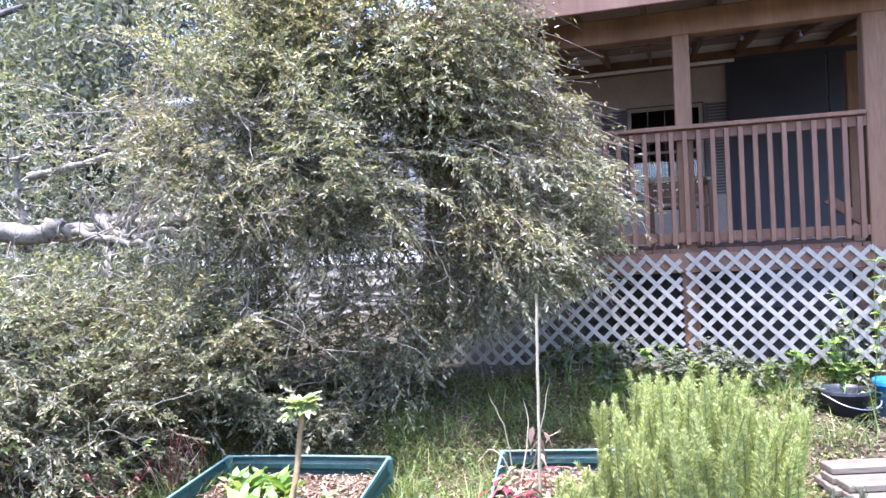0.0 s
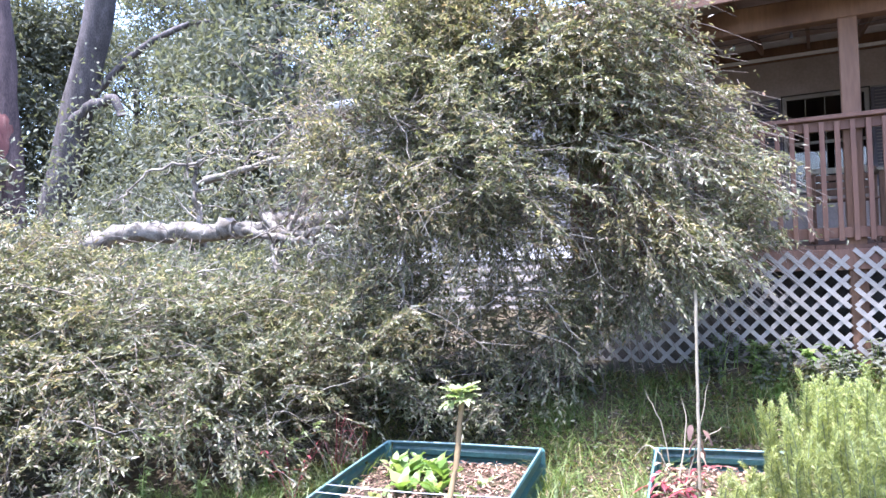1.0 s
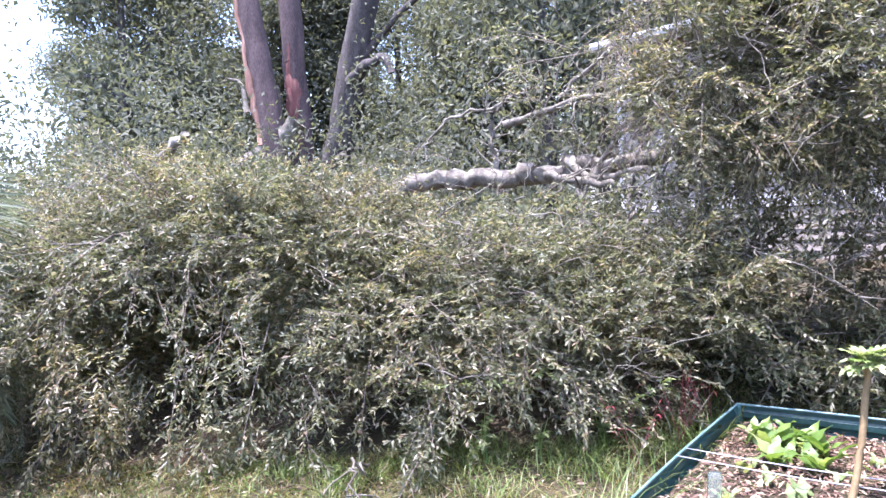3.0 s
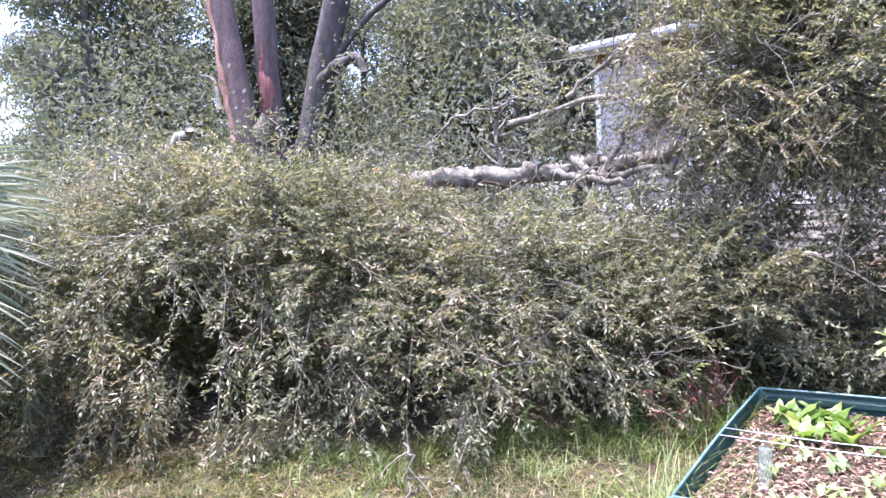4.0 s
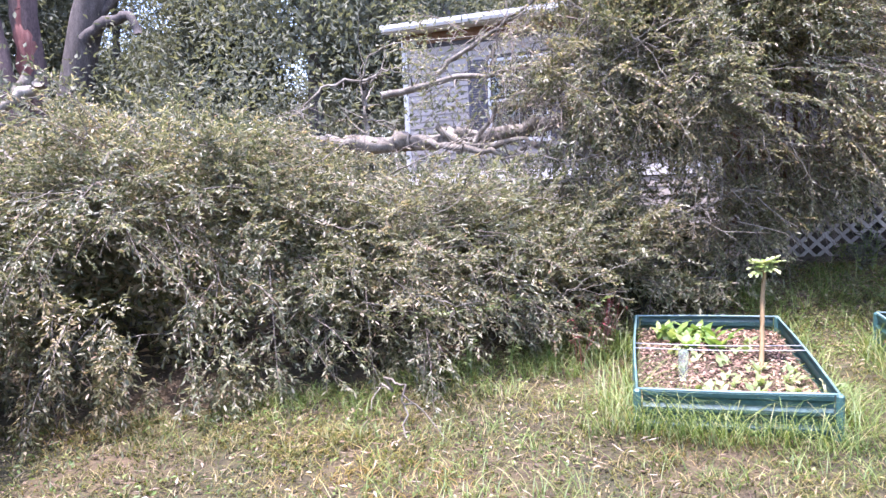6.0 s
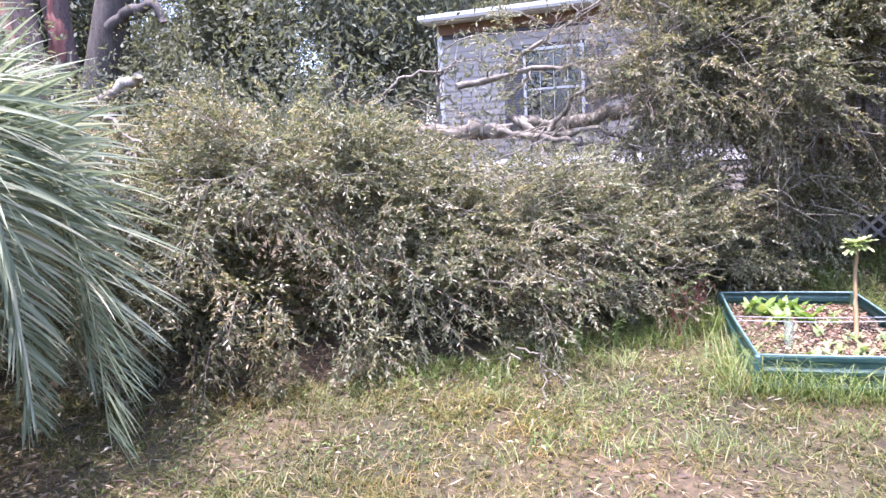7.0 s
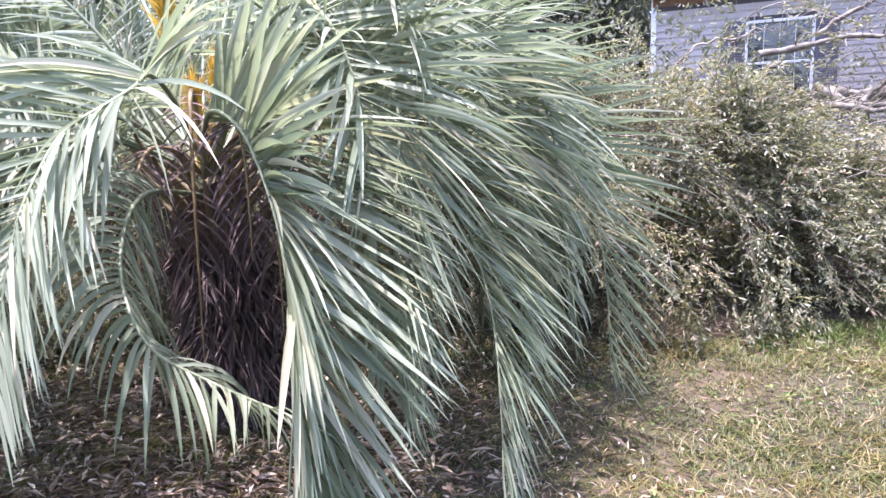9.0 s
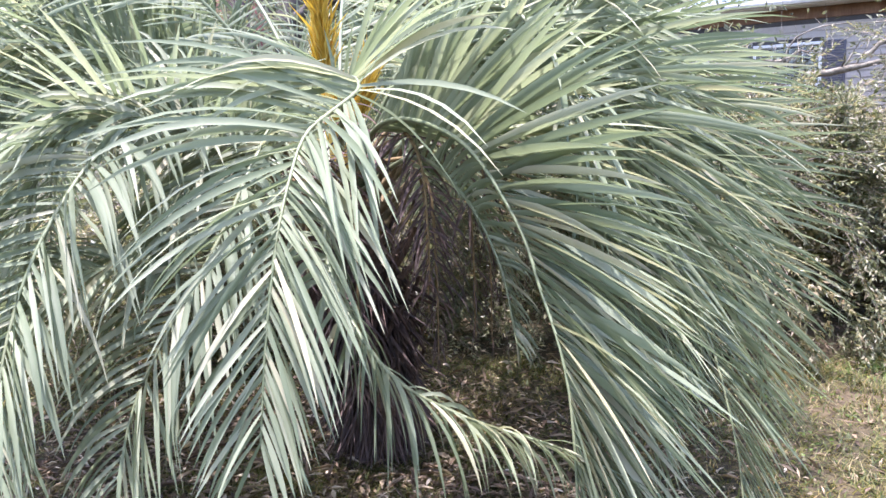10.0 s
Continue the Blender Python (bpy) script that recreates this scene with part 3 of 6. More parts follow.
def build_lattice(x0, x1, z0, z1, y, label):
    """A panel of crossed diagonal slats, in two layers."""
    pan = thing("lattice_panel", label, "lattice", HOUSE, "lattice skirting under the porch")
    pitch, half = 0.152, 0.0175
    for sgn, yy in ((1, y), (-1, y - 0.007)):
        k = x0 - (z1 - z0) if sgn > 0 else x0
        end = x1 if sgn > 0 else x1 + (z1 - z0)
        while k < end:
            # line x = k + sgn * (z - z0), cut to the panel
            if sgn > 0:
                ta, tb = max(0.0, x0 - k), min(z1 - z0, x1 - k)
            else:
                ta, tb = max(0.0, k - x1), min(z1 - z0, k - x0)
            if tb - ta > 0.03:
                pa = Vector((k + sgn * ta, yy, z0 + ta))
                pb = Vector((k + sgn * tb, yy, z0 + tb))
                n = (pb - pa).length
                m = Matrix.Translation(pa) @ Matrix.Rotation(-math.atan2(pb.z - pa.z, pb.x - pa.x), 4, "Y")
                box("slat", (0, -0.003, -half), (n, 0.003, half), M_LATTICE_SHADED, pan, 0, m=m)
            k += pitch
    return pan


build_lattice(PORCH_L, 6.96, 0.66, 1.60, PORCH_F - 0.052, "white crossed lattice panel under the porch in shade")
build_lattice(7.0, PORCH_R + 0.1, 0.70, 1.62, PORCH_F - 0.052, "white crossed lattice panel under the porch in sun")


# ---- raised beds ----
BED_A = pose(-1.055, 3.69, 0.0, 0, 0, -9.5)
BED_B = pose(0.70, 3.45, 0.0, 0, 0, -8.0)
BED_W, BED_L = 1.05, 1.80


def build_bed(m, z_front, z_back, label):
    """A corrugated steel bed: four ribbed sides with rolled rims and corner posts, filled with soil."""
    bed = thing("raised_bed", label, "garden bed", m, "teal raised garden beds")
    tilt = Matrix.Translation((0, 0, (z_front + z_back) / 2)) @ Matrix.Rotation(math.atan2(z_back - z_front, BED_L), 4, "X")
    w, l, h = BED_W / 2, BED_L / 2, 0.30
    corners = [(-w, -l), (w, -l), (w, l), (-w, l)]
    # profile of a side: out from the line, and height below the rim
    prof = [(0.000, 0.0), (0.012, -0.006), (0.012, -0.03), (0.0, -0.045), (0.0, -0.075), (0.02, -0.095), (0.02, -0.115), (0.0, -0.135), (0.0, -0.175), (0.02, -0.195), (0.02, -0.215), (0.0, -0.235), (0.0, -h)]
    for k in range(4):
        (ax, ay), (bx, by) = corners[k], corners[(k + 1) % 4]
        d = Vector((bx - ax, by - ay, 0)).normalized()
        out = Vector((d.y, -d.x, 0))
        bm = bmesh.new()
        rows = []
        n = 9
        for i in range(n):
            f = i / (n - 1)
            base = Vector((ax + (bx - ax) * f, ay + (by - ay) * f, 0)) + d * (0.03 if i == 0 else -0.03 if i == n - 1 else 0)
            bow = 0.012 * math.sin(f * math.pi)
            rows.append([bm.verts.new(tilt @ (base + out * (o + bow * (1 + dz / h)) + Vector((0, 0, dz)))) for o, dz in prof])
        for r0, r1 in zip(rows, rows[1:]):
            for i in range(len(prof) - 1):
                bm.faces.new([r0[i], r0[i + 1], r1[i + 1], r1[i]])
        bmesh.ops.solidify(bm, geom=bm.faces[:], thickness=0.003)
        part("side_panel", bm, M_TEAL, bed, smooth=False)
        bm = bmesh.new()
        box_into(bm, (ax - 0.022, ay - 0.022, -h), (ax + 0.022, ay + 0.022, 0.004), 0.012, m=tilt)
        part("corner_post", bm, M_TEAL, bed)
        mid = Vector(((ax + bx) / 2, (ay + by) / 2, 0)) + out * 0.014
        tube("rim", [tuple(tilt @ Vector((ax, ay, 0.002))), tuple(tilt @ (mid + Vector((0, 0, 0.002)))), tuple(tilt @ Vector((bx, by, 0.002)))], 0.0075, 0.0075, M_RIM, bed, 6, 7)
    bm = bmesh.new()
    n = 14
    vs = [[bm.verts.new(tilt @ Vector((-w + 0.006 + (2 * w - 0.012) * i / n, -l + 0.006 + (2 * l - 0.012) * j / n, -0.115 + 0.014 * noise.noise((i * 0.7, j * 0.7, 3))))) for j in range(n + 1)] for i in range(n + 1)]
    for i in range(n):
        for j in range(n):
            bm.faces.new([vs[i][j], vs[i + 1][j], vs[i + 1][j + 1], vs[i][j + 1]])
    part("soil", bm, M_GROUND, bed, "dark soil under bark mulch", True)
    # chips of mulch
    k = 4200
    P = np.stack([rng.uniform(-w + 0.03, w - 0.03, k), rng.uniform(-l + 0.03, l - 0.03, k), np.full(k, -0.108)], 1)
    D = rng.normal(size=(k, 3)) * (1, 1, 0.25)
    V, F = leaf_arrays(P, D, rng.uniform(0.02, 0.065, k), rng.uniform(0.006, 0.018, k), R=np.tile([0, 0, 1.0], (k, 1)) + rng.normal(scale=0.3, size=(k, 3)))
    V[:, 2] += rng.uniform(0, 0.02, k).repeat(4)
    T = np.array(tilt)
    V = V @ T[:3, :3].T + T[:3, 3]
    tagged(array_mesh("mulch", V, F, M_MULCH, bed, "reddish bark mulch and dead leaves"), kind="stuff")
    return bed


build_bed(BED_A, 0.398, 0.468, "teal corrugated steel raised bed filled with mulch")
build_bed(BED_B, 0.43, 0.495, "teal corrugated steel raised bed overgrown with rosemary")


def broad_leaf(P, D, L, W, n=6, lobes=0.0, curl=0.25, up=(0, 0, 1)):
    """One broad leaf with a midrib fold, wavy margin and drooping tip."""
    D = Vector(D).normalized()
    S = D.cross(Vector(up)).normalized()
    N = S.cross(D)
    verts, faces = [], []
    for i in range(n + 1):
        f = i / n
        c = Vector(P) + D * L * f - N * curl * L * f * f
        w = W * 0.5 * math.sin(math.pi * min(1, 0.08 + 0.92 * f) ** 0.8) * (1 + lobes * math.sin(f * 17))
        k = len(verts)
        wave = 0.12 * W * math.sin(f * 11 + P[0] * 30)
        verts += [tuple(c - S * w + N * (0.25 * w + wave)), tuple(c), tuple(c + S * w + N * (0.25 * w - wave))]
        if i:
            faces += [(k - 3, k - 2, k + 1, k), (k - 2, k - 1, k + 2, k + 1)]
    return verts, faces


def merged(items):
    V, F = [], []
    for v, f in items:
        k = len(V)
        V += v
        F += [tuple(i + k for i in g) for g in f]
    return V, F


def build_papaya():
    x, y, z = -0.86, 3.44, 0.31
    top = Vector((-0.75, 3.70, 0.945))
    plant = thing("papaya_seedling", "young papaya with bare pale stem and a tuft of lobed leaves", "plant", pose(x, y, z))
    off = Vector((x, y, z))
    tube("stem", [(0, 0, -0.03), (0.055, 0.13, 0.18), (0.085, 0.22, 0.38), tuple(top - off)], 0.018, 0.014, M_STALK, plant, 8, 14, 0.001, 0.05)
    r = random.Random(5)
    for i in range(13):
        a = i * 2.4
        el = 1.5 - 0.13 * i
        d = Vector((math.cos(a), math.sin(a), el)).normalized()
        s = top - off
        e = s + d * r.uniform(0.03, 0.06)
        leaf = new("leaf")
        leaf.parent = plant
        tube("petiole", [tuple(s), tuple(e)], 0.0035, 0.0025, M_PALE, leaf, 5, 4)
        items = []
        for k in (-2, -1, 0, 1, 2):
            dd = (Matrix.Rotation(k * 0.62, 3, "Z") @ d)
            dd.z -= 0.12
            items.append(broad_leaf(tuple(e), dd, r.uniform(0.070, 0.095) * (1 - 0.15 * abs(k)), 0.042, 6, 0.25, 0.3))
        V, F = merged(items)
        ob_mesh("blade", V, F, M_FRESH if i in (3, 7) else M_PALE, leaf, "", True)


build_papaya()


def build_greens(name, label, spots, mat, size, seed, category="plant"):
    r = random.Random(seed)
    for x, y, k in spots:
        z = 0.335 + (y - 3.715) * 0.032
        plant = thing(name, label, category, pose(x, y, z), name.replace("_", " ") + " plants in the bed")
        for i in range(k):
            a = r.uniform(0, 6.28)
            d = Vector((math.cos(a), math.sin(a), r.uniform(0.8, 3.0)))
            p = (r.uniform(-0.05, 0.05), r.uniform(-0.05, 0.05), 0.0)
            s = size * r.uniform(0.7, 1.2)
            V, F = broad_leaf(p, d, s, s * 0.46, 9, 0.22, 0.4)
            ob_mesh("leaf", V, F, mat, plant, "", True)


build_greens("leafy_green", "bright green lettuce-like leafy plant in mulch", [(-1.22, 4.22, 9), (-1.08, 4.26, 9), (-0.97, 4.20, 9), (-1.15, 4.05, 7), (-0.98, 4.02, 7), (-1.30, 4.30, 5)], M_FRESH, 0.17, 3)
build_greens("squash_seedling", "low pale yellowish-green seedling in mulch", [(-1.2, 3.72, 6), (-1.02, 3.62, 7), (-0.86, 3.86, 6), (-1.08, 3.3, 7), (-0.9, 3.42, 7), (-0.74, 3.2, 7), (-1.3, 3.1, 6), (-0.6, 3.05, 6), (-1.0, 3.02, 6), (-0.8, 2.98, 6), (-1.15, 3.15, 6), (-0.95, 3.2, 6), (-1.35, 3.5, 6), (-0.7, 3.4, 5), (-1.3, 3.9, 6), (-0.75, 4.1, 5), (-1.2, 2.98, 6)], M_PALE, 0.085, 4)


def build_wire(y, dz):
    w = thing("bed_wire", "thin pale wire stretched across the raised bed", "wire", BED_A, "wires across the bed")
    tube("strand", [(-BED_W / 2 - 0.01, y, 0.437 + dz), (0, y, 0.427 + dz), (BED_W / 2 + 0.01, y, 0.437 + dz)], 0.0028, 0.0028, M_WIRE, w, 6, 7)


build_wire(0.06, 0.004)
build_wire(-0.06, 0.0)


def build_marker():
    mk = thing("plant_marker", "clear greenish plastic bottle standing upside down in mulch", "bottle", pose(-1.365, 3.33, 0.285, -6, 4, 10))
    bm = bmesh.new()
    prof = [(0.0, 0.222), (0.022, 0.224), (0.031, 0.215), (0.033, 0.19), (0.031, 0.17), (0.033, 0.15), (0.031, 0.125), (0.033, 0.10), (0.030, 0.075), (0.016, 0.03), (0.013, -0.02)]
    rings = [[bm.verts.new((rr * math.cos(k * 0.5236), rr * math.sin(k * 0.5236), z)) for k in range(12)] if rr else [bm.verts.new((0, 0, z))] for rr, z in prof]
    for u, v in zip(rings, rings[1:]):
        for k in range(12):
            k2 = (k + 1) % 12
            bm.faces.new(list(dict.fromkeys([u[k % len(u)], u[k2 % len(u)], v[k2], v[k]])))
    body = part("body", bm, M_BOTTLE, mk, smooth=True)
    body.visible_shadow = False
    tube("neck_ring", [(0, 0, 0.028), (0, 0, 0.036)], 0.019, 0.019, M_WHITE, mk, 12, 4, label="white neck ring")


build_marker()


def needle_bush(name, label, category, x, y, z, width, height, stems, seed, mat):
    """Rosemary: upright stems, each dressed all round with short needles."""
    bush = thing(name, label, category, pose(x, y, z))
    r = np.random.default_rng(seed)
    LP, LD, LL = [], [], []
    for i in range(stems):
        a, rad = r.uniform(0, 6.283), math.sqrt(r.uniform(0, 1)) * width * 0.5
        hx, hy = math.cos(a) * rad, math.sin(a) * rad
        h = height * r.uniform(0.62, 1.0) * (1 - 0.22 * (rad / (width * 0.5)) ** 2)
        p = smooth_line([(hx * 0.7, hy * 0.7, 0), (hx * 0.9, hy * 0.9, h * 0.4), (hx * 1.0 + r.normal() * 0.015, hy * 1.0 + r.normal() * 0.015, h * 0.75), (hx * 1.02 + r.normal() * 0.025, hy * 1.02 + r.normal() * 0.025, h)], 9)
        V, F = tube_arrays(p, np.linspace(0.004, 0.0015, 9), 4)
        array_mesh("stem", V, F, M_RACHIS, bush)
        n = int(h * 820)
        f = r.uniform(0.12, 1.0, n)
        idx = f * 8
        i0 = np.minimum(idx.astype(int), 7)
        base = p[i0] + (p[i0 + 1] - p[i0]) * (idx - i0)[:, None]
        t = unit(p[i0 + 1] - p[i0])
        d = unit(r.normal(size=(n, 3)) * (1, 1, 0.3)) * 0.8 + t * r.uniform(0.5, 1.1, n)[:, None]
        LP.append(base)
        LD.append(d)
        LL.append(r.uniform(0.022, 0.042, n) * (1.05 - 0.5 * f ** 4))
    P, D, L = np.vstack(LP), np.vstack(LD), np.concatenate(LL)
    V, F = leaf_arrays(P, D, L, np.full(len(L), 0.0031), 0.1)
    tagged(array_mesh("needles", V, F, mat, bush), kind="stuff")
    return bush


needle_bush("rosemary_bush", "bright yellow-green upright rosemary bush in the bed", "shrub", 1.06, 3.15, 0.36, 0.86, 0.86, 190, 11, M_ROSE)
needle_bush("rosemary_bush", "low yellow-green rosemary shoots in the bed", "shrub", 0.62, 3.30, 0.36, 0.34, 0.42, 34, 13, M_ROSE)
needle_bush("rosemary_sprig", "grey-green low herb sprig beside the planks", "shrub", 1.66, 3.0, 0.34, 0.26, 0.36, 26, 12, M_WOODS)


def build_croton():
    pot = thing("red_plant", "wilted red and pink leafed plant with dry stems", "plant", pose(0.34, 3.86, 0.40))
    r = random.Random(9)
    for i in range(80):
        a = r.uniform(0, 6.28)
        p = (r.uniform(-0.12, 0.16), r.uniform(-0.2, 0.12), r.uniform(-0.04, 0.14))
        V, F = broad_leaf(p, (math.cos(a), math.sin(a), r.uniform(-0.4, 0.7)), r.uniform(0.07, 0.15), 0.026, 6, 0.1, 0.6)
        ob_mesh("leaf", V, F, (M_RED, M_LITTER, M_RED, M_MULCH, M_PALE)[i % 5], pot, "", True)
    for pts in ([(0, 0, 0), (-0.07, -0.02, 0.22), (-0.14, 0.0, 0.26), (-0.2, 0.02, 0.2)], [(0.05, 0, 0), (0.12, 0, 0.3), (0.2, 0.02, 0.62)], [(0.0, 0.05, 0), (-0.05, 0.05, 0.35), (-0.13, 0.06, 0.55)], [(0.1, 0, 0.0), (0.16, 0.05, 0.26), (0.26, 0.08, 0.34)], [(0, 0, 0), (0.08, 0.1, 0.34), (0.06, 0.12, 0.5)]):
        tube("dry_stem", pts, 0.005, 0.002, M_CANE, pot, 5, 10, 0.003)
    for i in range(7):
        V, F = broad_leaf((0.12 + r.uniform(-0.03, 0.03), 0.0, 0.22 + i * 0.025), (r.uniform(-1, 1), r.uniform(-1, 1), -1.2), 0.09, 0.035, 5, 0.1, 0.2)
        ob_mesh("dry_leaf", V, F, M_MULCH, pot, "", True)


build_croton()

cane = thing("garden_stake", "tall thin weathered bamboo cane pushed in the bed", "stake", pose(0.47, 3.78, 0.40))
tube("shaft", [(-0.03, -0.05, -0.1), (-0.015, -0.02, 0.5), (0.0, 0.0, 1.08)], 0.009, 0.0075, M_CANE, cane, 7, 16, 0.0012, 0.06)


def build_bucket(x, y, mat, label, top=0.17, h=0.27, turn=0):
    b = thing("bucket", label, "bucket", pose(x, y, float(ground_z(x, y)) - 0.01, 0, 0, turn), "buckets by the porch")
    prof = [(0.0, 0.004), (top * 0.82, 0.004), (top * 0.96, h * 0.85), (top * 1.04, h * 0.86), (top * 1.04, h * 0.9), (top, h * 0.92), (top * 1.05, h), (top * 0.98, h), (top * 0.93, h * 0.8), (top * 0.78, 0.02), (0.0, 0.02)]
    bm = bmesh.new()
    n = 28
    rings = []
    for rr, z in prof:
        rings.append([bm.verts.new((rr * math.cos(k / n * 6.28318), rr * math.sin(k / n * 6.28318), z)) for k in range(n)] if rr else [bm.verts.new((0, 0, z))])
    for a, c in zip(rings, rings[1:]):
        for k in range(n):
            k2 = (k + 1) % n
            f = [a[k] if len(a) > 1 else a[0], a[k2] if len(a) > 1 else None, c[k2] if len(c) > 1 else c[0], c[k] if len(c) > 1 else None]
            bm.faces.new([v for v in f if v is not None])
    part("tub", bm, mat, b, smooth=True)
    tube("handle", [(-top * 1.04, 0, h * 0.88), (-top * 0.8, -top * 0.95, h * 0.55), (0, -top * 1.25, h * 0.38), (top * 0.8, -top * 0.95, h * 0.55), (top * 1.04, 0, h * 0.88)], 0.004, 0.004, M_WIRE, b, 6, 18)


build_bucket(2.87, 5.30, M_BLACKP, "black plastic bucket with white wire handle on ground", 0.185, 0.175, 12)
build_bucket(3.19, 5.20, M_BLUEP, "blue plastic bucket standing in leaf litter", 0.15, 0.27, 40)


def build_planks():
    r = random.Random(41)
    for k, (y, z, w) in enumerate(((0.30, 0.385, 0.14), (0.16, 0.385, 0.13), (0.02, 0.385, 0.13), (0.24, 0.43, 0.14), (0.09, 0.43, 0.13), (0.28, 0.475, 0.15))):
        st = thing("plank", "weathered grey plank in a low stack on leaf litter", "plank", pose(2.16 + r.uniform(-0.02, 0.05), 4.02 + y, z - 0.125, 0, 0, 0 + r.uniform(-1.5, 1.5)), "stack of weathered planks")
        box("board", (0, -w / 2, -0.02), (1.75, w / 2, 0.02), M_GREYWOOD, st, 0.005)


build_planks()


def build_weed(x, y, h, stems, seed, mat, size, label):
    """A leafy weed: thin stems with broad leaves."""
    r = random.Random(seed)
    w = thing("weed", label, "plant", pose(x, y, float(ground_z(x, y)) - 0.01), "weeds by the porch")
    for k in range(stems):
        a = r.uniform(0, 6.28)
        sp = r.uniform(0.05, 0.3) * h
        pts = [(r.uniform(-0.04, 0.04), r.uniform(-0.04, 0.04), 0), (math.cos(a) * sp * 0.4, math.sin(a) * sp * 0.4, h * 0.5), (math.cos(a) * sp, math.sin(a) * sp, h * r.uniform(0.75, 1.0))]
        line = smooth_line(pts, 10)
        tube("stem", pts, 0.005, 0.002, M_FRESH, w, 5, 8)
        items = []
        for q in range(int(5 + h * 9)):
            f = r.uniform(0.25, 1.0)
            p = line[int(f * 9)]
            b2 = r.uniform(0, 6.28)
            items.append(broad_leaf(tuple(p), (math.cos(b2), math.sin(b2), r.uniform(-0.1, 0.8)), size * r.uniform(0.6, 1.2), size * 0.5, 5, 0.08, 0.35))
        V, F = merged(items)
        tagged(ob_mesh("foliage", V, F, mat, w, "", True), kind="stuff")


build_weed(2.90, 5.0, 1.25, 2, 61, M_PALE, 0.085, "tall spindly yellow-green weed beside the porch")
build_weed(3.18, 5.45, 1.15, 2, 62, M_FRESH, 0.085, "tall spindly yellow-green weed beside the porch")
for _k, (_x, _y, _h) in enumerate(((2.2, 5.75, 0.34), (2.32, 5.65, 0.30), (1.9, 5.85, 0.24), (1.6, 5.8, 0.22), (2.7, 5.65, 0.34), (2.95, 5.6, 0.5), (3.1, 5.7, 0.55), (2.5, 5.6, 0.22), (1.3, 5.9, 0.2), (3.3, 5.75, 0.6), (1.75, 5.6, 0.26), (2.05, 5.55, 0.2))):
    build_weed(_x, _y, _h, 5, 70 + _k, M_FRESH if _k in (4, 5) else M_WOODS, 0.085, "low leafy green weed at the foot of the lattice")


def build_dry_weed(x, y, stems, h, seed):
    """A tuft of thin reddish dry stems with a few small leaves."""
    r = random.Random(seed)
    w = thing("dry_weed", "tuft of thin reddish dry stems beside the raised bed", "plant", pose(x, y, float(ground_z(x, y)) - 0.01), "dry weeds by the bed")
    for k in range(stems):
        a, sp = r.uniform(0, 6.28), r.uniform(0.05, 0.26)
        hh = h * r.uniform(0.6, 1.0)
        pts = [(r.uniform(-0.06, 0.06), r.uniform(-0.06, 0.06), 0), (math.cos(a) * sp * 0.4, math.sin(a) * sp * 0.4, hh * 0.55), (math.cos(a) * sp, math.sin(a) * sp, hh)]
        tube("stem", pts, 0.0035, 0.0015, M_RED if k % 3 else M_CANE, w, 5, 8)
        line = smooth_line(pts, 10)
        items = [broad_leaf(tuple(line[r.randint(4, 9)]), (r.uniform(-1, 1), r.uniform(-1, 1), r.uniform(-0.3, 0.6)), r.uniform(0.03, 0.06), 0.014, 5, 0.1, 0.4) for _ in range(5)]
        V, F = merged(items)
        tagged(ob_mesh("foliage", V, F, (M_RED, M_LITTER, M_LITTER)[k % 3], w, "", True), kind="stuff")


build_dry_weed(-1.72, 4.42, 13, 0.52, 91)
build_dry_weed(-1.60, 4.66, 9, 0.46, 92)
build_dry_weed(-1.90, 4.15, 7, 0.42, 93)
for _k, (_x, _y, _h) in enumerate(((-2.45, 3.98, 0.30), (-2.75, 3.86, 0.34), (-2.15, 4.30, 0.30))):
    build_weed(_x, _y, _h, 4, 110 + _k, M_PALE, 0.06, "pale green leafy shoot at the edge of the branches")


_r = random.Random(8)
for _k in range(46):
    _x = _r.uniform(0.7, 3.4)
    build_weed(_x, 6.12 - 0.305 * (_x - 2.0) - _r.uniform(0.18, 0.75), _r.uniform(0.14, 0.36), 5, 200 + _k, M_FRESH if _k % 9 == 0 else M_LONGGRASS if _k % 3 == 0 else M_WOODS, 0.080, "low leafy green weed at the foot of the lattice")


# ---- grass and litter ----
def in_bed(x, y, grow=0.02):
    out = np.zeros(len(x), bool)
    for m in (BED_A, BED_B):
        inv = np.array(m.inverted())
        u = inv[0, 0] * x + inv[0, 1] * y + inv[0, 3]
        v = inv[1, 0] * x + inv[1, 1] * y + inv[1, 3]
        out |= (np.abs(u) < BED_W / 2 + grow) & (np.abs(v) < BED_L / 2 + grow)
    return out


def patchy(x, y, s):
    return np.array([noise.noise((a * s, b * s, 0.3)) for a, b in zip(x, y)])


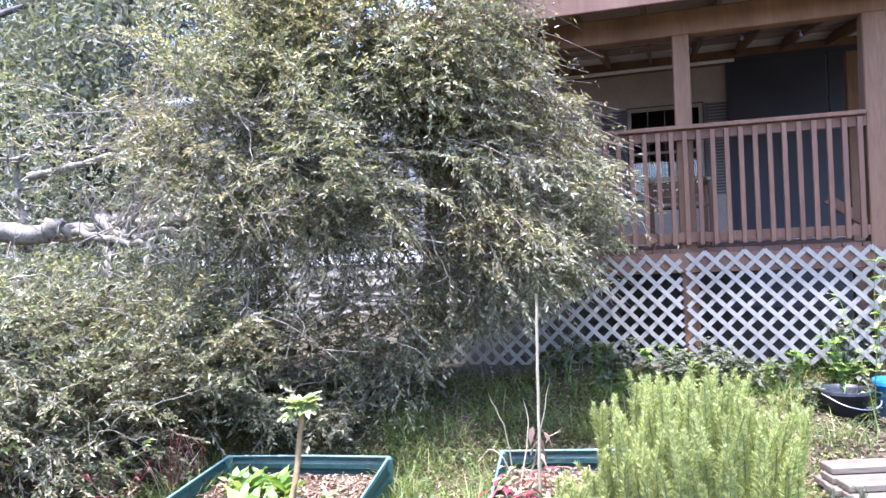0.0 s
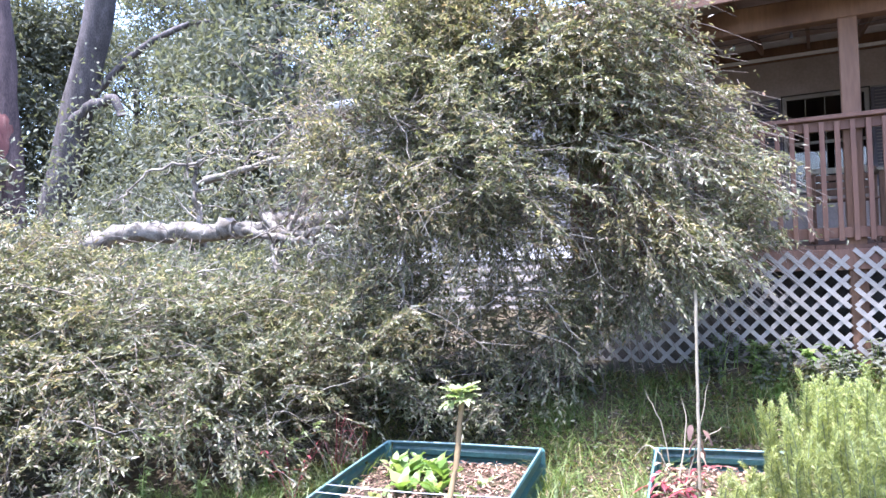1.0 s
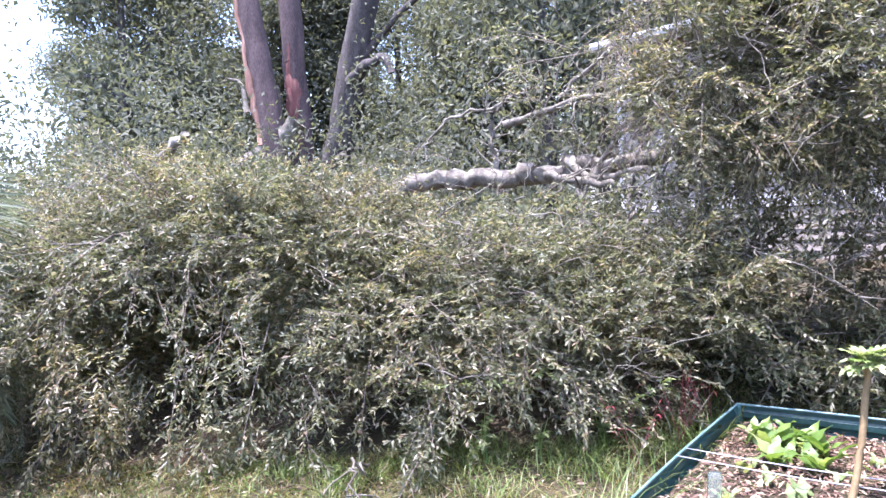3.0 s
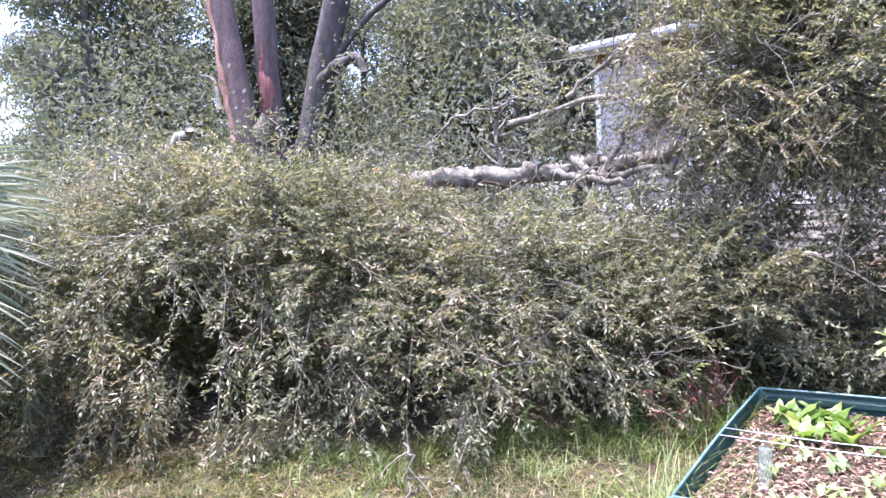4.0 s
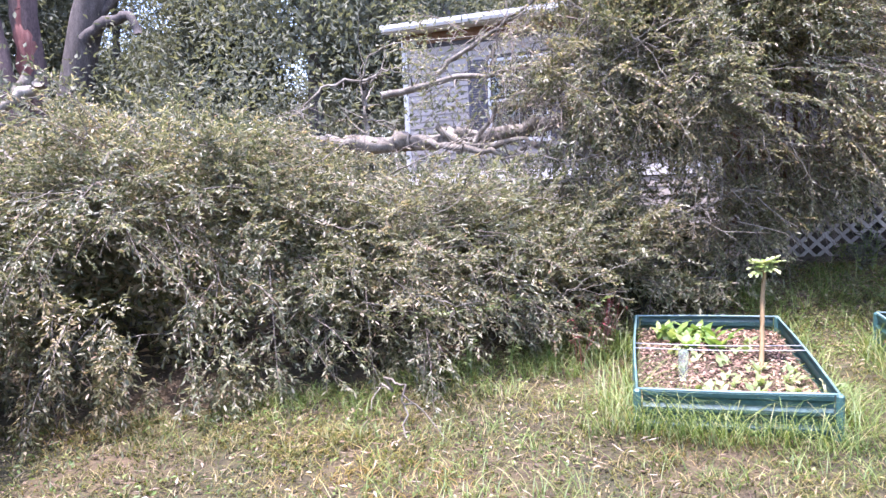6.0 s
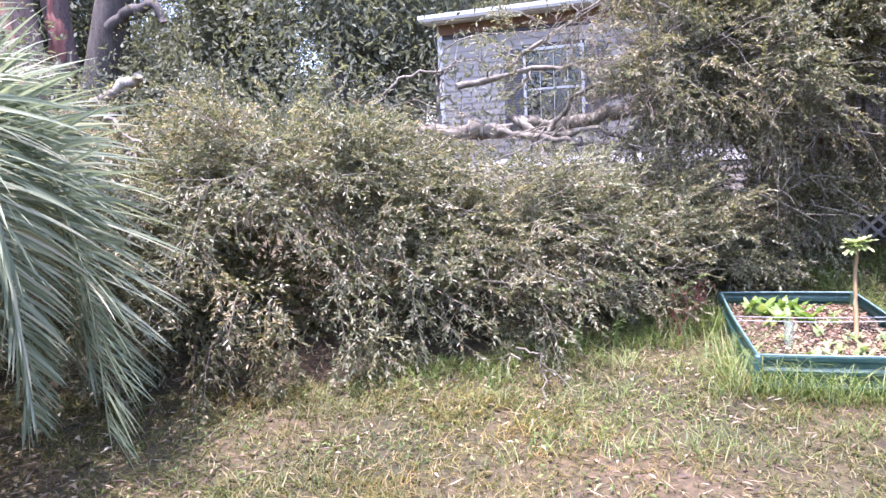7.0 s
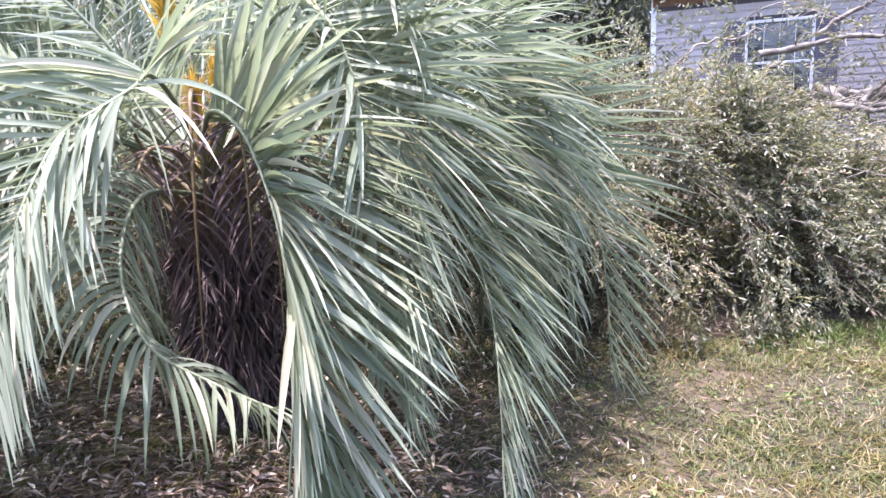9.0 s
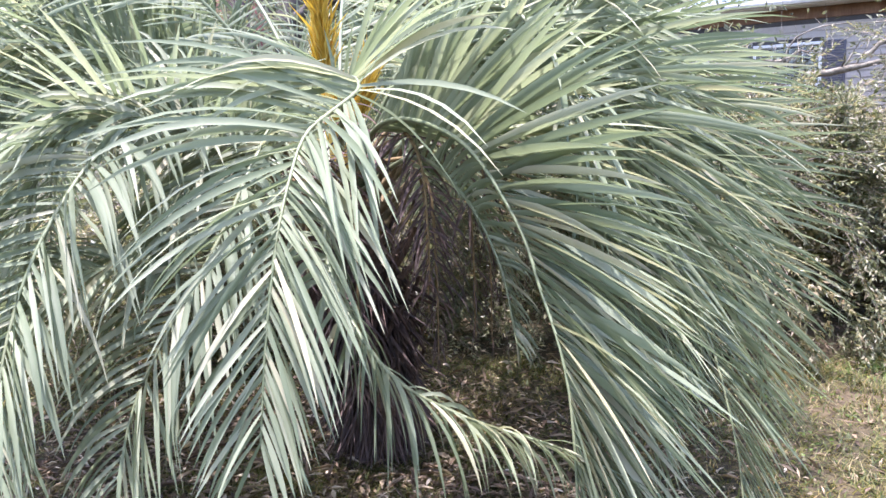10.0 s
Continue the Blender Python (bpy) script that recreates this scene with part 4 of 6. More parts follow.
def blades(name, label, x, y, h, w, lean, mat, seed, short=False):
    """Grass: bent, tapering blades."""
    r = np.random.default_rng(seed)
    n = len(x)
    z = ground_z(x, y) - 0.005
    a = r.uniform(0, 6.283, n)
    d = np.stack([np.cos(a), np.sin(a), np.zeros(n)], 1)
    s = np.stack([-np.sin(a), np.cos(a), np.zeros(n)], 1)
    B = np.stack([x, y, z], 1)
    hh, ll, ww = h[:, None], (lean * h)[:, None], w[:, None]
    up = np.array([[0, 0, 1.0]])
    m1 = B + up * hh * 0.5 + d * ll * 0.25
    m2 = B + up * hh * 0.85 + d * ll * 0.65
    tip = B + up * hh * 0.92 + d * ll * 1.15
    if short:
        V = np.stack([B - s * ww * 0.5, B + s * ww * 0.5, m1 + s * ww * 0.4, m1 - s * ww * 0.4, tip], 1).reshape(-1, 3)
        b = np.arange(n)[:, None] * 5
        F = np.concatenate([b + np.array([q]) for q in ([0, 1, 2], [0, 2, 3], [3, 2, 4])], 1).reshape(-1, 3)
        return tagged(array_mesh(name, V, F, mat), label, "grass", kind="stuff")
    V = np.stack([B - s * ww * 0.5, B + s * ww * 0.5, m1 + s * ww * 0.45, m1 - s * ww * 0.45, m2 + s * ww * 0.3, m2 - s * ww * 0.3, tip], 1).reshape(-1, 3)
    b = np.arange(n)[:, None] * 7
    F = np.concatenate([b + np.array([q]) for q in ([0, 1, 2], [0, 2, 3], [3, 2, 4], [3, 4, 5], [5, 4, 6])], 1).reshape(-1, 3)
    g = array_mesh(name, V, F, mat)
    return tagged(g, label, "grass", kind="stuff")


def foot(x):
    """The line along which the heap of branches meets the lawn."""
    return np.interp(x, [-6.9, -5.2, -4.5, -3.9, -3.2, -2.5, -1.7], [3.0, 2.90, 3.12, 3.46, 3.82, 4.1, 4.86])


def build_grass():
    r = np.random.default_rng(21)
    n = 480000
    x, y = r.uniform(-12.5, 3.2, n), -0.6 + 6.6 * r.uniform(0, 1, n)
    g0 = np.array([[noise.noise((a * 0.22 * 0.9, c * 0.22 * 0.9, 0.3)) + 0.6 * noise.noise((a * 0.22 * 3.1 + 40, c * 0.22 * 3.1, 0.3)) for c in range(40)] for a in range(74)])
    p = g0[np.clip(((x + 12.6) / 0.22).astype(int), 0, 73), np.clip(((y + 1) / 0.22).astype(int), 0, 39)]
    bare = ((x + 7.75) / 1.45) ** 2 + ((y - 1.15) / 1.15) ** 2 < 1 + 0.7 * p
    clump = np.sin(x * 21 + 3 * np.sin(y * 7)) * np.sin(y * 23 + 3 * np.sin(x * 6)) + 0.7 * np.sin(x * 9.3 + 2 * np.sin(y * 4.1)) * np.sin(y * 8.1)
    keep = ~in_bed(x, y) & (r.uniform(-1.1, 0.45, n) < p) & (r.uniform(-1.5, 0.35, n) < clump)
    keep &= ~((x > -7.5) & (x < -1.8) & (y > foot(x) + 0.12))
    keep &= ~((x > 2.1) & (y > 3.9) & (y < 5.3)) | (r.uniform(size=n) < 0.15) & (~bare | (r.uniform(size=n) < 0.22))
    x, y, p = x[keep], y[keep], p[keep]
    h = r.uniform(0.018, 0.052, len(x)) * (1 + 0.9 * np.clip(p, 0, 1))
    blades("lawn_grass", "short patchy yellow-green lawn grass", x, y, h, r.uniform(0.004, 0.0095, len(x)), r.uniform(0.5, 2.4, len(x)), M_GRASS, 22, True)
    # long tufts round the beds and along the foot of the fallen branches
    T = []
    for m in (BED_A, BED_B):
        for k in range(95):
            e = r.uniform(0, 1)
            side = r.integers(0, 4)
            w, l = BED_W / 2 + 0.06, BED_L / 2 + 0.06
            u, v = ((-w, -l + 2 * l * e), (w, -l + 2 * l * e), (-w + 2 * w * e, -l), (-w + 2 * w * e, l))[side]
            q = m @ Vector((u + r.normal() * 0.05, v - abs(r.normal()) * 0.06, 0))
            T.append((q.x, q.y, 0.25 if side == 2 else 0.25 if side == 0 else 0.17 if side == 1 else 0.08))
    for k in range(110):
        f = r.uniform(0, 1)
        T.append((-4.6 + 3.0 * f + r.normal() * 0.12, 3.15 + 1.25 * f + r.normal() * 0.2, 0.07 + 0.09 * f))
    for k in range(70):
        T.append((r.uniform(-3.4, 0.2), r.uniform(2.0, 3.5), 0.10))
    for k in range(90):
        T.append((r.uniform(-0.4, 3.2), r.uniform(4.7, 5.9), 0.17))
    xs, ys, hs = [], [], []
    for tx, ty, th in T:
        k = int(r.integers(16, 36))
        xs.append(tx + r.normal(size=k) * 0.07)
        ys.append(ty + r.normal(size=k) * 0.05)
        hs.append(th * r.uniform(0.5, 1.25, k))
    x, y, h = np.concatenate(xs), np.concatenate(ys), np.concatenate(hs)
    keep = ~in_bed(x, y, 0.012) & ((x > -1.9) | (y < foot(x) + 0.1))
    x, y, h = x[keep], y[keep], h[keep]
    blades("long_grass", "long pale uncut grass tufts around the beds", x, y, h, r.uniform(0.003, 0.006, len(x)), r.uniform(0.5, 2.2, len(x)), M_LONGGRASS, 23)
    # coarser turf on the rest of the yard
    k = 45000
    x, y = r.uniform(-20, 8, k), r.uniform(-10, 1.0, k)
    far = (y < -0.6) | (x > 3.2) | (x < -12.5)
    x, y = x[far], y[far]
    blades("yard_grass", "thin yellow-green turf across the open yard", x, y, r.uniform(0.04, 0.10, len(x)), r.uniform(0.010, 0.020, len(x)), r.uniform(0.3, 1.5, len(x)), M_GRASS, 24, True)
    # low broad-leaved weeds in green patches
    k = 34000
    x, y = r.uniform(-9.5, 3.0, k), r.uniform(-0.6, 6.0, k)
    x[:8000], y[:8000] = r.uniform(-0.8, 2.6, 8000), r.uniform(4.1, 5.9, 8000)
    keep = ~in_bed(x, y) & ((x > -1.8) | (y < foot(x))) & ((np.arange(k) < 5000) | (patchy(x * 1.0 + 4, y - 9, 1.1) + 0.5 * patchy(x, y, 3.7) > r.uniform(0.0, 0.45, k))) & (((x + 7.75) / 1.6) ** 2 + ((y - 1.15) / 1.3) ** 2 > 1)
    x, y = x[keep], y[keep]
    k = len(x)
    P = np.stack([x, y, ground_z(x, y) + r.uniform(0.006, 0.035, k)], 1)
    V, F = leaf_arrays(P, r.normal(size=(k, 3)) * (1, 1, 0.35), r.uniform(0.02, 0.05, k), r.uniform(0.010, 0.022, k), 0.25, np.tile([0, 0, 1.0], (k, 1)) + r.normal(scale=0.4, size=(k, 3)))
    tagged(array_mesh("lawn_weeds", V, F, M_LONGGRASS), "low green broad-leaved weeds in patches of the lawn", "weeds", kind="stuff")
    # dead leaves on the lawn
    n = 17000
    x, y = r.uniform(-9.5, 4.0, n), r.uniform(-1.2, 6.3, n)
    keep = ~in_bed(x, y) & (r.uniform(-0.6, 0.6, n) < patchy(x + 9, y, 0.7) + 0.15)
    x, y = x[keep], y[keep]
    near = r.normal(size=(10000, 2)) * (1.05, 0.9) + (-7.7, 1.2)
    # long strips of dead leaf under the palm
    q = r.normal(size=(4200, 2)) * (1.1, 0.9) + (-7.9, 1.0)
    P = np.stack([q[:, 0], q[:, 1], ground_z(q[:, 0], q[:, 1]) + r.uniform(0.008, 0.05, 4200)], 1)
    V, F = leaf_arrays(P, r.normal(size=(4200, 3)) * (1, 1, 0.2), r.uniform(0.06, 0.17, 4200), r.uniform(0.010, 0.030, 4200), 0.4, np.tile([0, 0, 1.0], (4200, 1)) + r.normal(scale=0.35, size=(4200, 3)))
    tagged(array_mesh("palm_litter", V, F, M_LITTER), "long curled brown dead leaves under the palm", "leaf litter", kind="stuff")
    far = np.vstack([r.uniform(0, 1, (3600, 2)) * (2.0, 1.6) + (2.1, 3.9), r.uniform(0, 1, (1500, 2)) * (3.0, 1.8) + (-0.7, 4.3)])
    x, y = np.concatenate([x, near[:, 0], far[:, 0]]), np.concatenate([y, near[:, 1], far[:, 1]])
    n = len(x)
    P = np.stack([x, y, ground_z(x, y) + r.uniform(0.004, 0.03, n)], 1)
    V, F = leaf_arrays(P, r.normal(size=(n, 3)) * (1, 1, 0.25), r.uniform(0.5, 1.0, n) ** 2 * 0.068, r.uniform(0.008, 0.022, n), 0.3, np.tile([0, 0, 1.0], (n, 1)) + r.normal(scale=0.35, size=(n, 3)))
    k = 14000
    sx, sy = r.uniform(-9.5, 3.4, k), r.uniform(-0.8, 6.0, k)
    ok = ~in_bed(sx, sy)
    sx, sy = sx[ok], sy[ok]
    k = len(sx)
    SP = np.stack([sx, sy, ground_z(sx, sy) + r.uniform(0.006, 0.04, k)], 1)
    SV, SF = leaf_arrays(SP, r.normal(size=(k, 3)) * (1, 1, 0.2), r.uniform(0.04, 0.13, k), r.uniform(0.002, 0.005, k), 0.1)
    tagged(array_mesh("straw", SV, SF, M_LITTER), "dry straw and thin twigs lying in the lawn", "straw", kind="stuff")
    tagged(array_mesh("leaf_litter", V, F, M_LITTER), "fallen tan and grey dead leaves on the lawn", "leaf litter", kind="stuff")


build_grass()


# ---- fallen oak ----
# lobes of the fallen crown: centre, radii, share of the branchlets, droop
HEAP_LOBES = [
    ((-7.0, 4.60, 0.50), (1.35, 1.55, 1.62), 1.0, 0.25),
    ((-5.5, 4.25, 0.50), (1.25, 1.40, 1.66), 1.3, 0.25),
    ((-4.5, 4.60, 0.50), (1.0, 1.30, 1.62), 1.0, 0.15),
    ((-3.4, 4.85, 0.45), (1.3, 1.15, 1.24), 1.1, 0.1),
    ((-2.2, 5.40, 0.45), (1.2, 0.95, 1.15), 1.1, 0.1),
    ((-0.8, 5.80, 0.50), (1.2, 0.70, 0.90), 0.8, 0.1),
    ((-9.3, 4.4, 0.55), (1.3, 1.25, 1.35), 0.9, 0.25),
    ((-9.7, 3.1, 0.50), (1.0, 0.9, 0.95), 0.9, 0.2),
]
CROWN_LOBES = [
    ((-0.85, 6.2, 3.2), (1.05, 0.9, 1.20), 0.72, 0.1),
    ((-1.5, 5.45, 2.5), (0.75, 0.6, 0.45), 0.75, 0.1),
    ((-0.55, 5.35, 2.4), (0.7, 0.6, 0.5), 0.8, 0.1),
    ((0.20, 5.7, 2.30), (0.95, 0.72, 1.05), 1.05, 0.45),
    ((-0.1, 6.0, 3.65), (0.8, 0.6, 0.65), 1.1, 0.15),
    ((0.05, 5.75, 3.5), (0.55, 0.5, 0.55), 1.1, 0.15),
    ((-0.75, 6.4, 3.85), (1.15, 0.9, 0.5), 0.30, 0.1),
    ((-1.75, 6.05, 3.05), (0.8, 0.6, 0.9), 0.92, 0.0),
    ((-2.55, 5.8, 2.65), (0.6, 0.5, 0.6), 0.26, 0.0),
    ((-3.5, 6.1, 2.15), (0.6, 0.4, 0.35), 0.15, 0.0),
    ((-8.1, 5.4, 0.6), (1.4, 1.4, 1.6), 0.6, 0.3),
]
LOBES = HEAP_LOBES + CROWN_LOBES


def sprays(P, D, ln, droop, r, twigs=8, per=13, size=0.86):
    """Branchlets with side twigs and two ranks of small leaves. Rods and leaves as arrays."""
    n = len(P)
    D = unit(D)
    down = np.array([[0, 0, -1.0]])
    m1 = P + D * (ln * 0.5)[:, None] + r.normal(size=(n, 3)) * 0.02
    e1 = P + D * ln[:, None] + down * (ln * droop)[:, None]
    # side twigs start along the branchlet, turn by turn to either side; the last one carries on at the tip
    f = np.tile(np.linspace(0.12, 1.0, twigs), n)
    i = np.repeat(np.arange(n), twigs)
    q = f[:, None]
    B = (1 - q) ** 2 * P[i] + 2 * q * (1 - q) * m1[i] + q * q * e1[i]
    A = unit(unit(2 * (1 - q) * (m1 - P)[i] + 2 * q * (e1 - m1)[i]))
    up = unit(np.array([[0, 0, 1.0]]) + r.normal(size=(n, 3)) * 0.45)[i]
    side = unit(np.cross(A, up)) * np.where(np.arange(len(i)) % 2, 1.0, -1.0)[:, None]
    spread = np.where(f > 0.99, 0.0, 1.0) * r.uniform(0.45, 1.0, len(i))
    td = unit(A + side * spread[:, None] + up * r.normal(scale=0.30, size=len(i))[:, None])
    tl = ln[i] * r.uniform(0.28, 0.50, len(i)) * (1.15 - 0.55 * f)
    te = B + td * tl[:, None] + down * (tl * 0.14)[:, None]

    def rods(S, M, E, r0):
        k = len(S)
        d = unit(E - S)
        a = unit(np.cross(d, r.normal(size=(k, 3))))
        b = np.cross(d, a)
        rings = [base + rr * (math.cos(an) * a + math.sin(an) * b) for base, rr in ((S, r0), (M, r0 * 0.7), (E, r0 * 0.3)) for an in (0.0, 2.0944, 4.1888)]
        o = np.arange(k)[:, None] * 9
        return np.stack(rings, 1).reshape(-1, 3), np.concatenate([o + np.array([[s + j, s + (j + 1) % 3, s + 3 + (j + 1) % 3, s + 3 + j]]) for s in (0, 3) for j in range(3)], 1).reshape(-1, 4)

    V1, F1 = rods(P, 0.25 * P + 0.5 * m1 + 0.25 * e1, e1, 0.0045)
    V2, F2 = rods(B, (B + te) / 2 + r.normal(size=B.shape) * 0.006, te, 0.0024)
    # leaves
    g = np.tile((np.arange(per) + 0.7) / per, len(i))
    j = np.repeat(np.arange(len(i)), per)
    base = B[j] + (te - B)[j] * g[:, None]
    sd = np.cross(td, up)[j] * np.where(np.arange(len(j)) % 2, 1.0, -1.0)[:, None]
    m = len(j)
    LD = unit(td[j] * 0.75 + sd * r.uniform(0.3, 1.0, m)[:, None] + unit(r.normal(size=(m, 3))) * 0.55 + down * 0.1)
    R = up[j] * 0.75 + r.normal(size=(m, 3)) * 0.62
    LV, LF = leaf_arrays(base, LD, size * r.uniform(0.032, 0.068, m), size * r.uniform(0.012, 0.023, m), 0.2, R)
    return (np.vstack([V1, V2]), np.vstack([F1, F2 + len(V1)])), (LV, LF)


# dark hollows low in the heap: centre and radii
HOLLOWS = [
    ((-4.25, 3.72, 0.45), (0.50, 0.95, 0.62)), ((-4.85, 3.45, 0.62), (0.42, 0.85, 0.62)), ((-5.55, 3.45, 0.45), (0.50, 0.9, 0.55)),
    ((-5.15, 3.6, 1.15), (0.30, 0.7, 0.28)), ((-3.55, 4.05, 0.35), (0.48, 0.8, 0.42)), ((-2.75, 4.35, 0.35), (0.40, 0.6, 0.36)), ((-1.85, 4.85, 0.40), (0.42, 0.7, 0.42)), ((-6.6, 3.5, 0.5), (0.5, 0.8, 0.5)),
]


def in_hollow(P, grow):
    out = np.zeros(len(P), bool)
    for c, rr in HOLLOWS:
        out |= np.linalg.norm((P - np.array(c)) / np.array(rr), axis=1) < grow
    return out


def build_fallen_tree():
    tree = thing("fallen_tree", "fallen oak with a tangled heap of grey-green leafy branches", "tree")
    r = np.random.default_rng(31)
    C = np.array([l[0] for l in LOBES])
    Rr = np.array([l[1] for l in LOBES])
    share = np.array([l[2] * (l[1][0] * l[1][2] + l[1][1] * l[1][2]) for l in LOBES])
    droop = np.array([l[3] for l in LOBES])
    want = 5550
    which = r.choice(len(LOBES), size=want * 4, p=share / share.sum())
    s = unit(r.normal(size=(len(which), 3)))
    wob = np.array([noise.noise((v[0] * 2.1 + k * 9, v[1] * 2.1, v[2] * 2.1)) + 0.5 * noise.noise((v[0] * 5 + k * 9, v[1] * 5, v[2] * 5)) for v, k in zip(s, which)])
    rad = r.uniform(0.42, 0.92, len(which)) ** 0.5 * (1 + 0.40 * wob)
    P = C[which] + s * Rr[which] * rad[:, None]
    q = np.min(np.linalg.norm((P[:, None, :] - C[None]) / Rr[None], axis=2), axis=1)
    hollow = np.array([noise.noise((v[0] * 1.3, v[1] * 1.3 + 5, v[2] * 1.6)) + 0.4 * noise.noise((v[0] * 3.5, v[1] * 3.5, v[2] * 3.5)) for v in P])
    keep = (q > 0.52) & ((hollow > -0.20) | (r.uniform(size=len(hollow)) < 0.12)) & (P[:, 2] > ground_z(P[:, 0], P[:, 1]) + 0.12)
    keep &= (s[:, 1] < 0.45) | (r.uniform(size=len(which)) < np.where((P[:, 2] > 1.6) & (P[:, 0] > -1.8), 0.5, 0.35))
    u = r.uniform(size=len(which))
    rough = 0.45 * hollow
    heap = which < len(HEAP_LOBES)
    # the ridge of the heap
    ridge = np.interp(P[:, 0], [-8, -7, -5.6, -4.3, -3.7, -3.2, -2.2], [2.02, 2.14, 2.18, 2.16, 1.86, 1.62, 1.56])
    keep &= ~(heap & (P[:, 2] > ridge + 0.25 * hollow))
    # a gap between heap and hanging crown, open air beside the log, hollows under the overhang
    keep &= ~((P[:, 0] > -1.75) & (P[:, 0] < -0.15) & (P[:, 2] > 1.45 + rough) & (P[:, 2] < 2.05 - rough) & (u < 0.82))
    keep &= ~((P[:, 0] > -2.9) & (P[:, 0] < -1.75) & (P[:, 2] > 1.45 + rough) & (P[:, 2] < 2.1 - rough) & (u < 0.6))
    keep &= ~((P[:, 0] > -4.2) & (P[:, 0] < -2.2) & ~heap & (P[:, 2] > 1.72) & (u < 0.30 - 0.25 * (P[:, 0] + 2.4)))
    low = (P[:, 0] < -4.0) & (P[:, 2] < 1.15 + 0.3 * np.sin(P[:, 0] * 2.3))
    keep &= ~(low & (hollow < 0.05) & (u < 0.85))
    keep &= ~(in_hollow(P, 1 + 0.5 * hollow) & (u < 0.97))
    # the crown lifts clear of the lattice on the porch side
    keep &= ~((P[:, 0] > 0.1) & (P[:, 2] < 1.05 + 1.0 * (P[:, 0] - 0.25) + 0.3 * hollow) & (u < 0.88))
    rail = 6.1 - 0.305 * (P[:, 0] - 2.0) - 0.15
    keep &= (P[:, 0] < -0.35) | (P[:, 1] < rail)
    P, s, which = P[keep][:want], s[keep][:want], which[keep][:want]
    # neighbours lean the same way; on the porch side they stream outwards and down
    flow = np.array([tuple(noise.noise_vector((v[0] * 0.9, v[1] * 0.9, v[2] * 0.9 + 7))) for v in P])
    D = s * 0.60 + flow * 1.1 + r.normal(size=P.shape) * 0.38 + np.array([[0.32, -0.15, 0]]) - np.array([[0, 0, 0.9]]) * droop[which][:, None]
    east = np.clip((P[:, 0] + 0.5) / 0.9, 0, 1) * (P[:, 2] > 1.2)
    D = D * (1 - 0.4 * east)[:, None] + east[:, None] * np.array([[0.72, -0.25, -0.38]])
    ln = r.uniform(0.34, 0.72, len(P)) * (1 + 0.25 * east)
    hang = np.full(len(P), 0.16) + 0.2 * droop[which]
    # sprays that hang to the ground along the foot of the heap
    k = 300
    fx = r.uniform(-6.9, -1.9, k)
    fy = foot(fx) + r.uniform(0, 1, k) ** 1.4 * 0.7
    F0 = np.stack([fx, fy, ground_z(fx, fy) + 0.16 + 0.75 * r.uniform(0, 1, k) ** 1.7], 1)
    F0 = F0[np.sin(fx * 7.0) + np.sin(fx * 17.0 + 2) > r.uniform(-1.3, 1.0, k)]
    P = np.vstack([P, F0])
    D = np.vstack([D, np.array([[0.22, -0.55, -0.45]]) + r.normal(size=F0.shape) * 0.3])
    ln = np.concatenate([ln, np.minimum(r.uniform(0.3, 0.6, len(F0)), (F0[:, 2] - ground_z(F0[:, 0], F0[:, 1])) * 1.05)])
    hang = np.concatenate([hang, np.full(len(F0), 0.30)])
    (V, F), (LV, LF) = sprays(P, D, ln, hang, r)
    low = LV.reshape(-1, 4, 3)
    ok = (low[:, :, 2].min(1) > ground_z(low[:, 0, 0], low[:, 0, 1]) + 0.01)
    ok &= (low[:, 0, 0] < -0.35) | (low[:, 0, 1] < 6.1 - 0.305 * (low[:, 0, 0] - 2.0) - 0.03)
    at_foot = np.arange(len(low)) >= (len(P) - len(F0)) * 8 * 13
    ok &= at_foot | ~(in_hollow(low[:, 0], 0.9 + 0.25 * np.sin(low[:, 0, 0] * 19) * np.sin(low[:, 0, 2] * 17)) & (r.uniform(size=len(low)) < 0.90))
    # the outline of the crown on the porch side, and the gap between heap and crown
    def past(Q, slack):
        edge = np.interp(Q[:, 2], [0.86, 1.05, 1.27, 1.77, 2.21, 2.74, 3.19, 3.62, 4.5], [-0.25, 0.20, 0.78, 1.33, 1.22, 0.98, 0.65, 0.59, 0.5])
        return Q[:, 0] > edge + slack + 0.10 * np.sin(Q[:, 2] * 23) + 0.06 * np.sin(Q[:, 2] * 61)

    def between(Q, u):
        wave = 0.12 * np.sin(Q[:, 0] * 9) + 0.06 * np.sin(Q[:, 0] * 23)
        return (Q[:, 0] > -1.5) & (Q[:, 0] < -0.45) & (Q[:, 2] > 1.54 + wave) & (Q[:, 2] < 1.92 + wave) & (u < 0.25)

    ok &= ~past(low[:, 0], np.where(r.uniform(size=len(low)) < 0.06, 0.25, 0.0))
    ok &= low[:, 0, 2] < 4.0 + 0.15 * np.sin(low[:, 0, 0] * 5)
    # thin growth in front of the corner of the house
    wave = 0.15 * np.sin(low[:, 0, 2] * 7)
    ok &= ~((low[:, 0, 0] > -3.1) & (low[:, 0, 0] < -2.05 + wave) & (low[:, 0, 2] > 2.35) & (r.uniform(size=len(low)) < 0.72))
    ok &= ~between(low[:, 0], r.uniform(size=len(low)))
    rod = V.reshape(-1, 9, 3)
    rod = rod[(np.arange(len(rod)) < len(P)) | (np.arange(len(rod)) % 10 < 6)]
    rod = rod[~past(rod[:, 4], np.where(r.uniform(size=len(rod)) < 0.15, 0.25, 0.0)) & ~between(rod[:, 4], r.uniform(size=len(rod)))]
    rod = rod[~(in_hollow(rod[:, 4], 0.9) & (r.uniform(size=len(rod)) < 0.8))]
    V, F = rod.reshape(-1, 3), F[:len(rod) * 6]
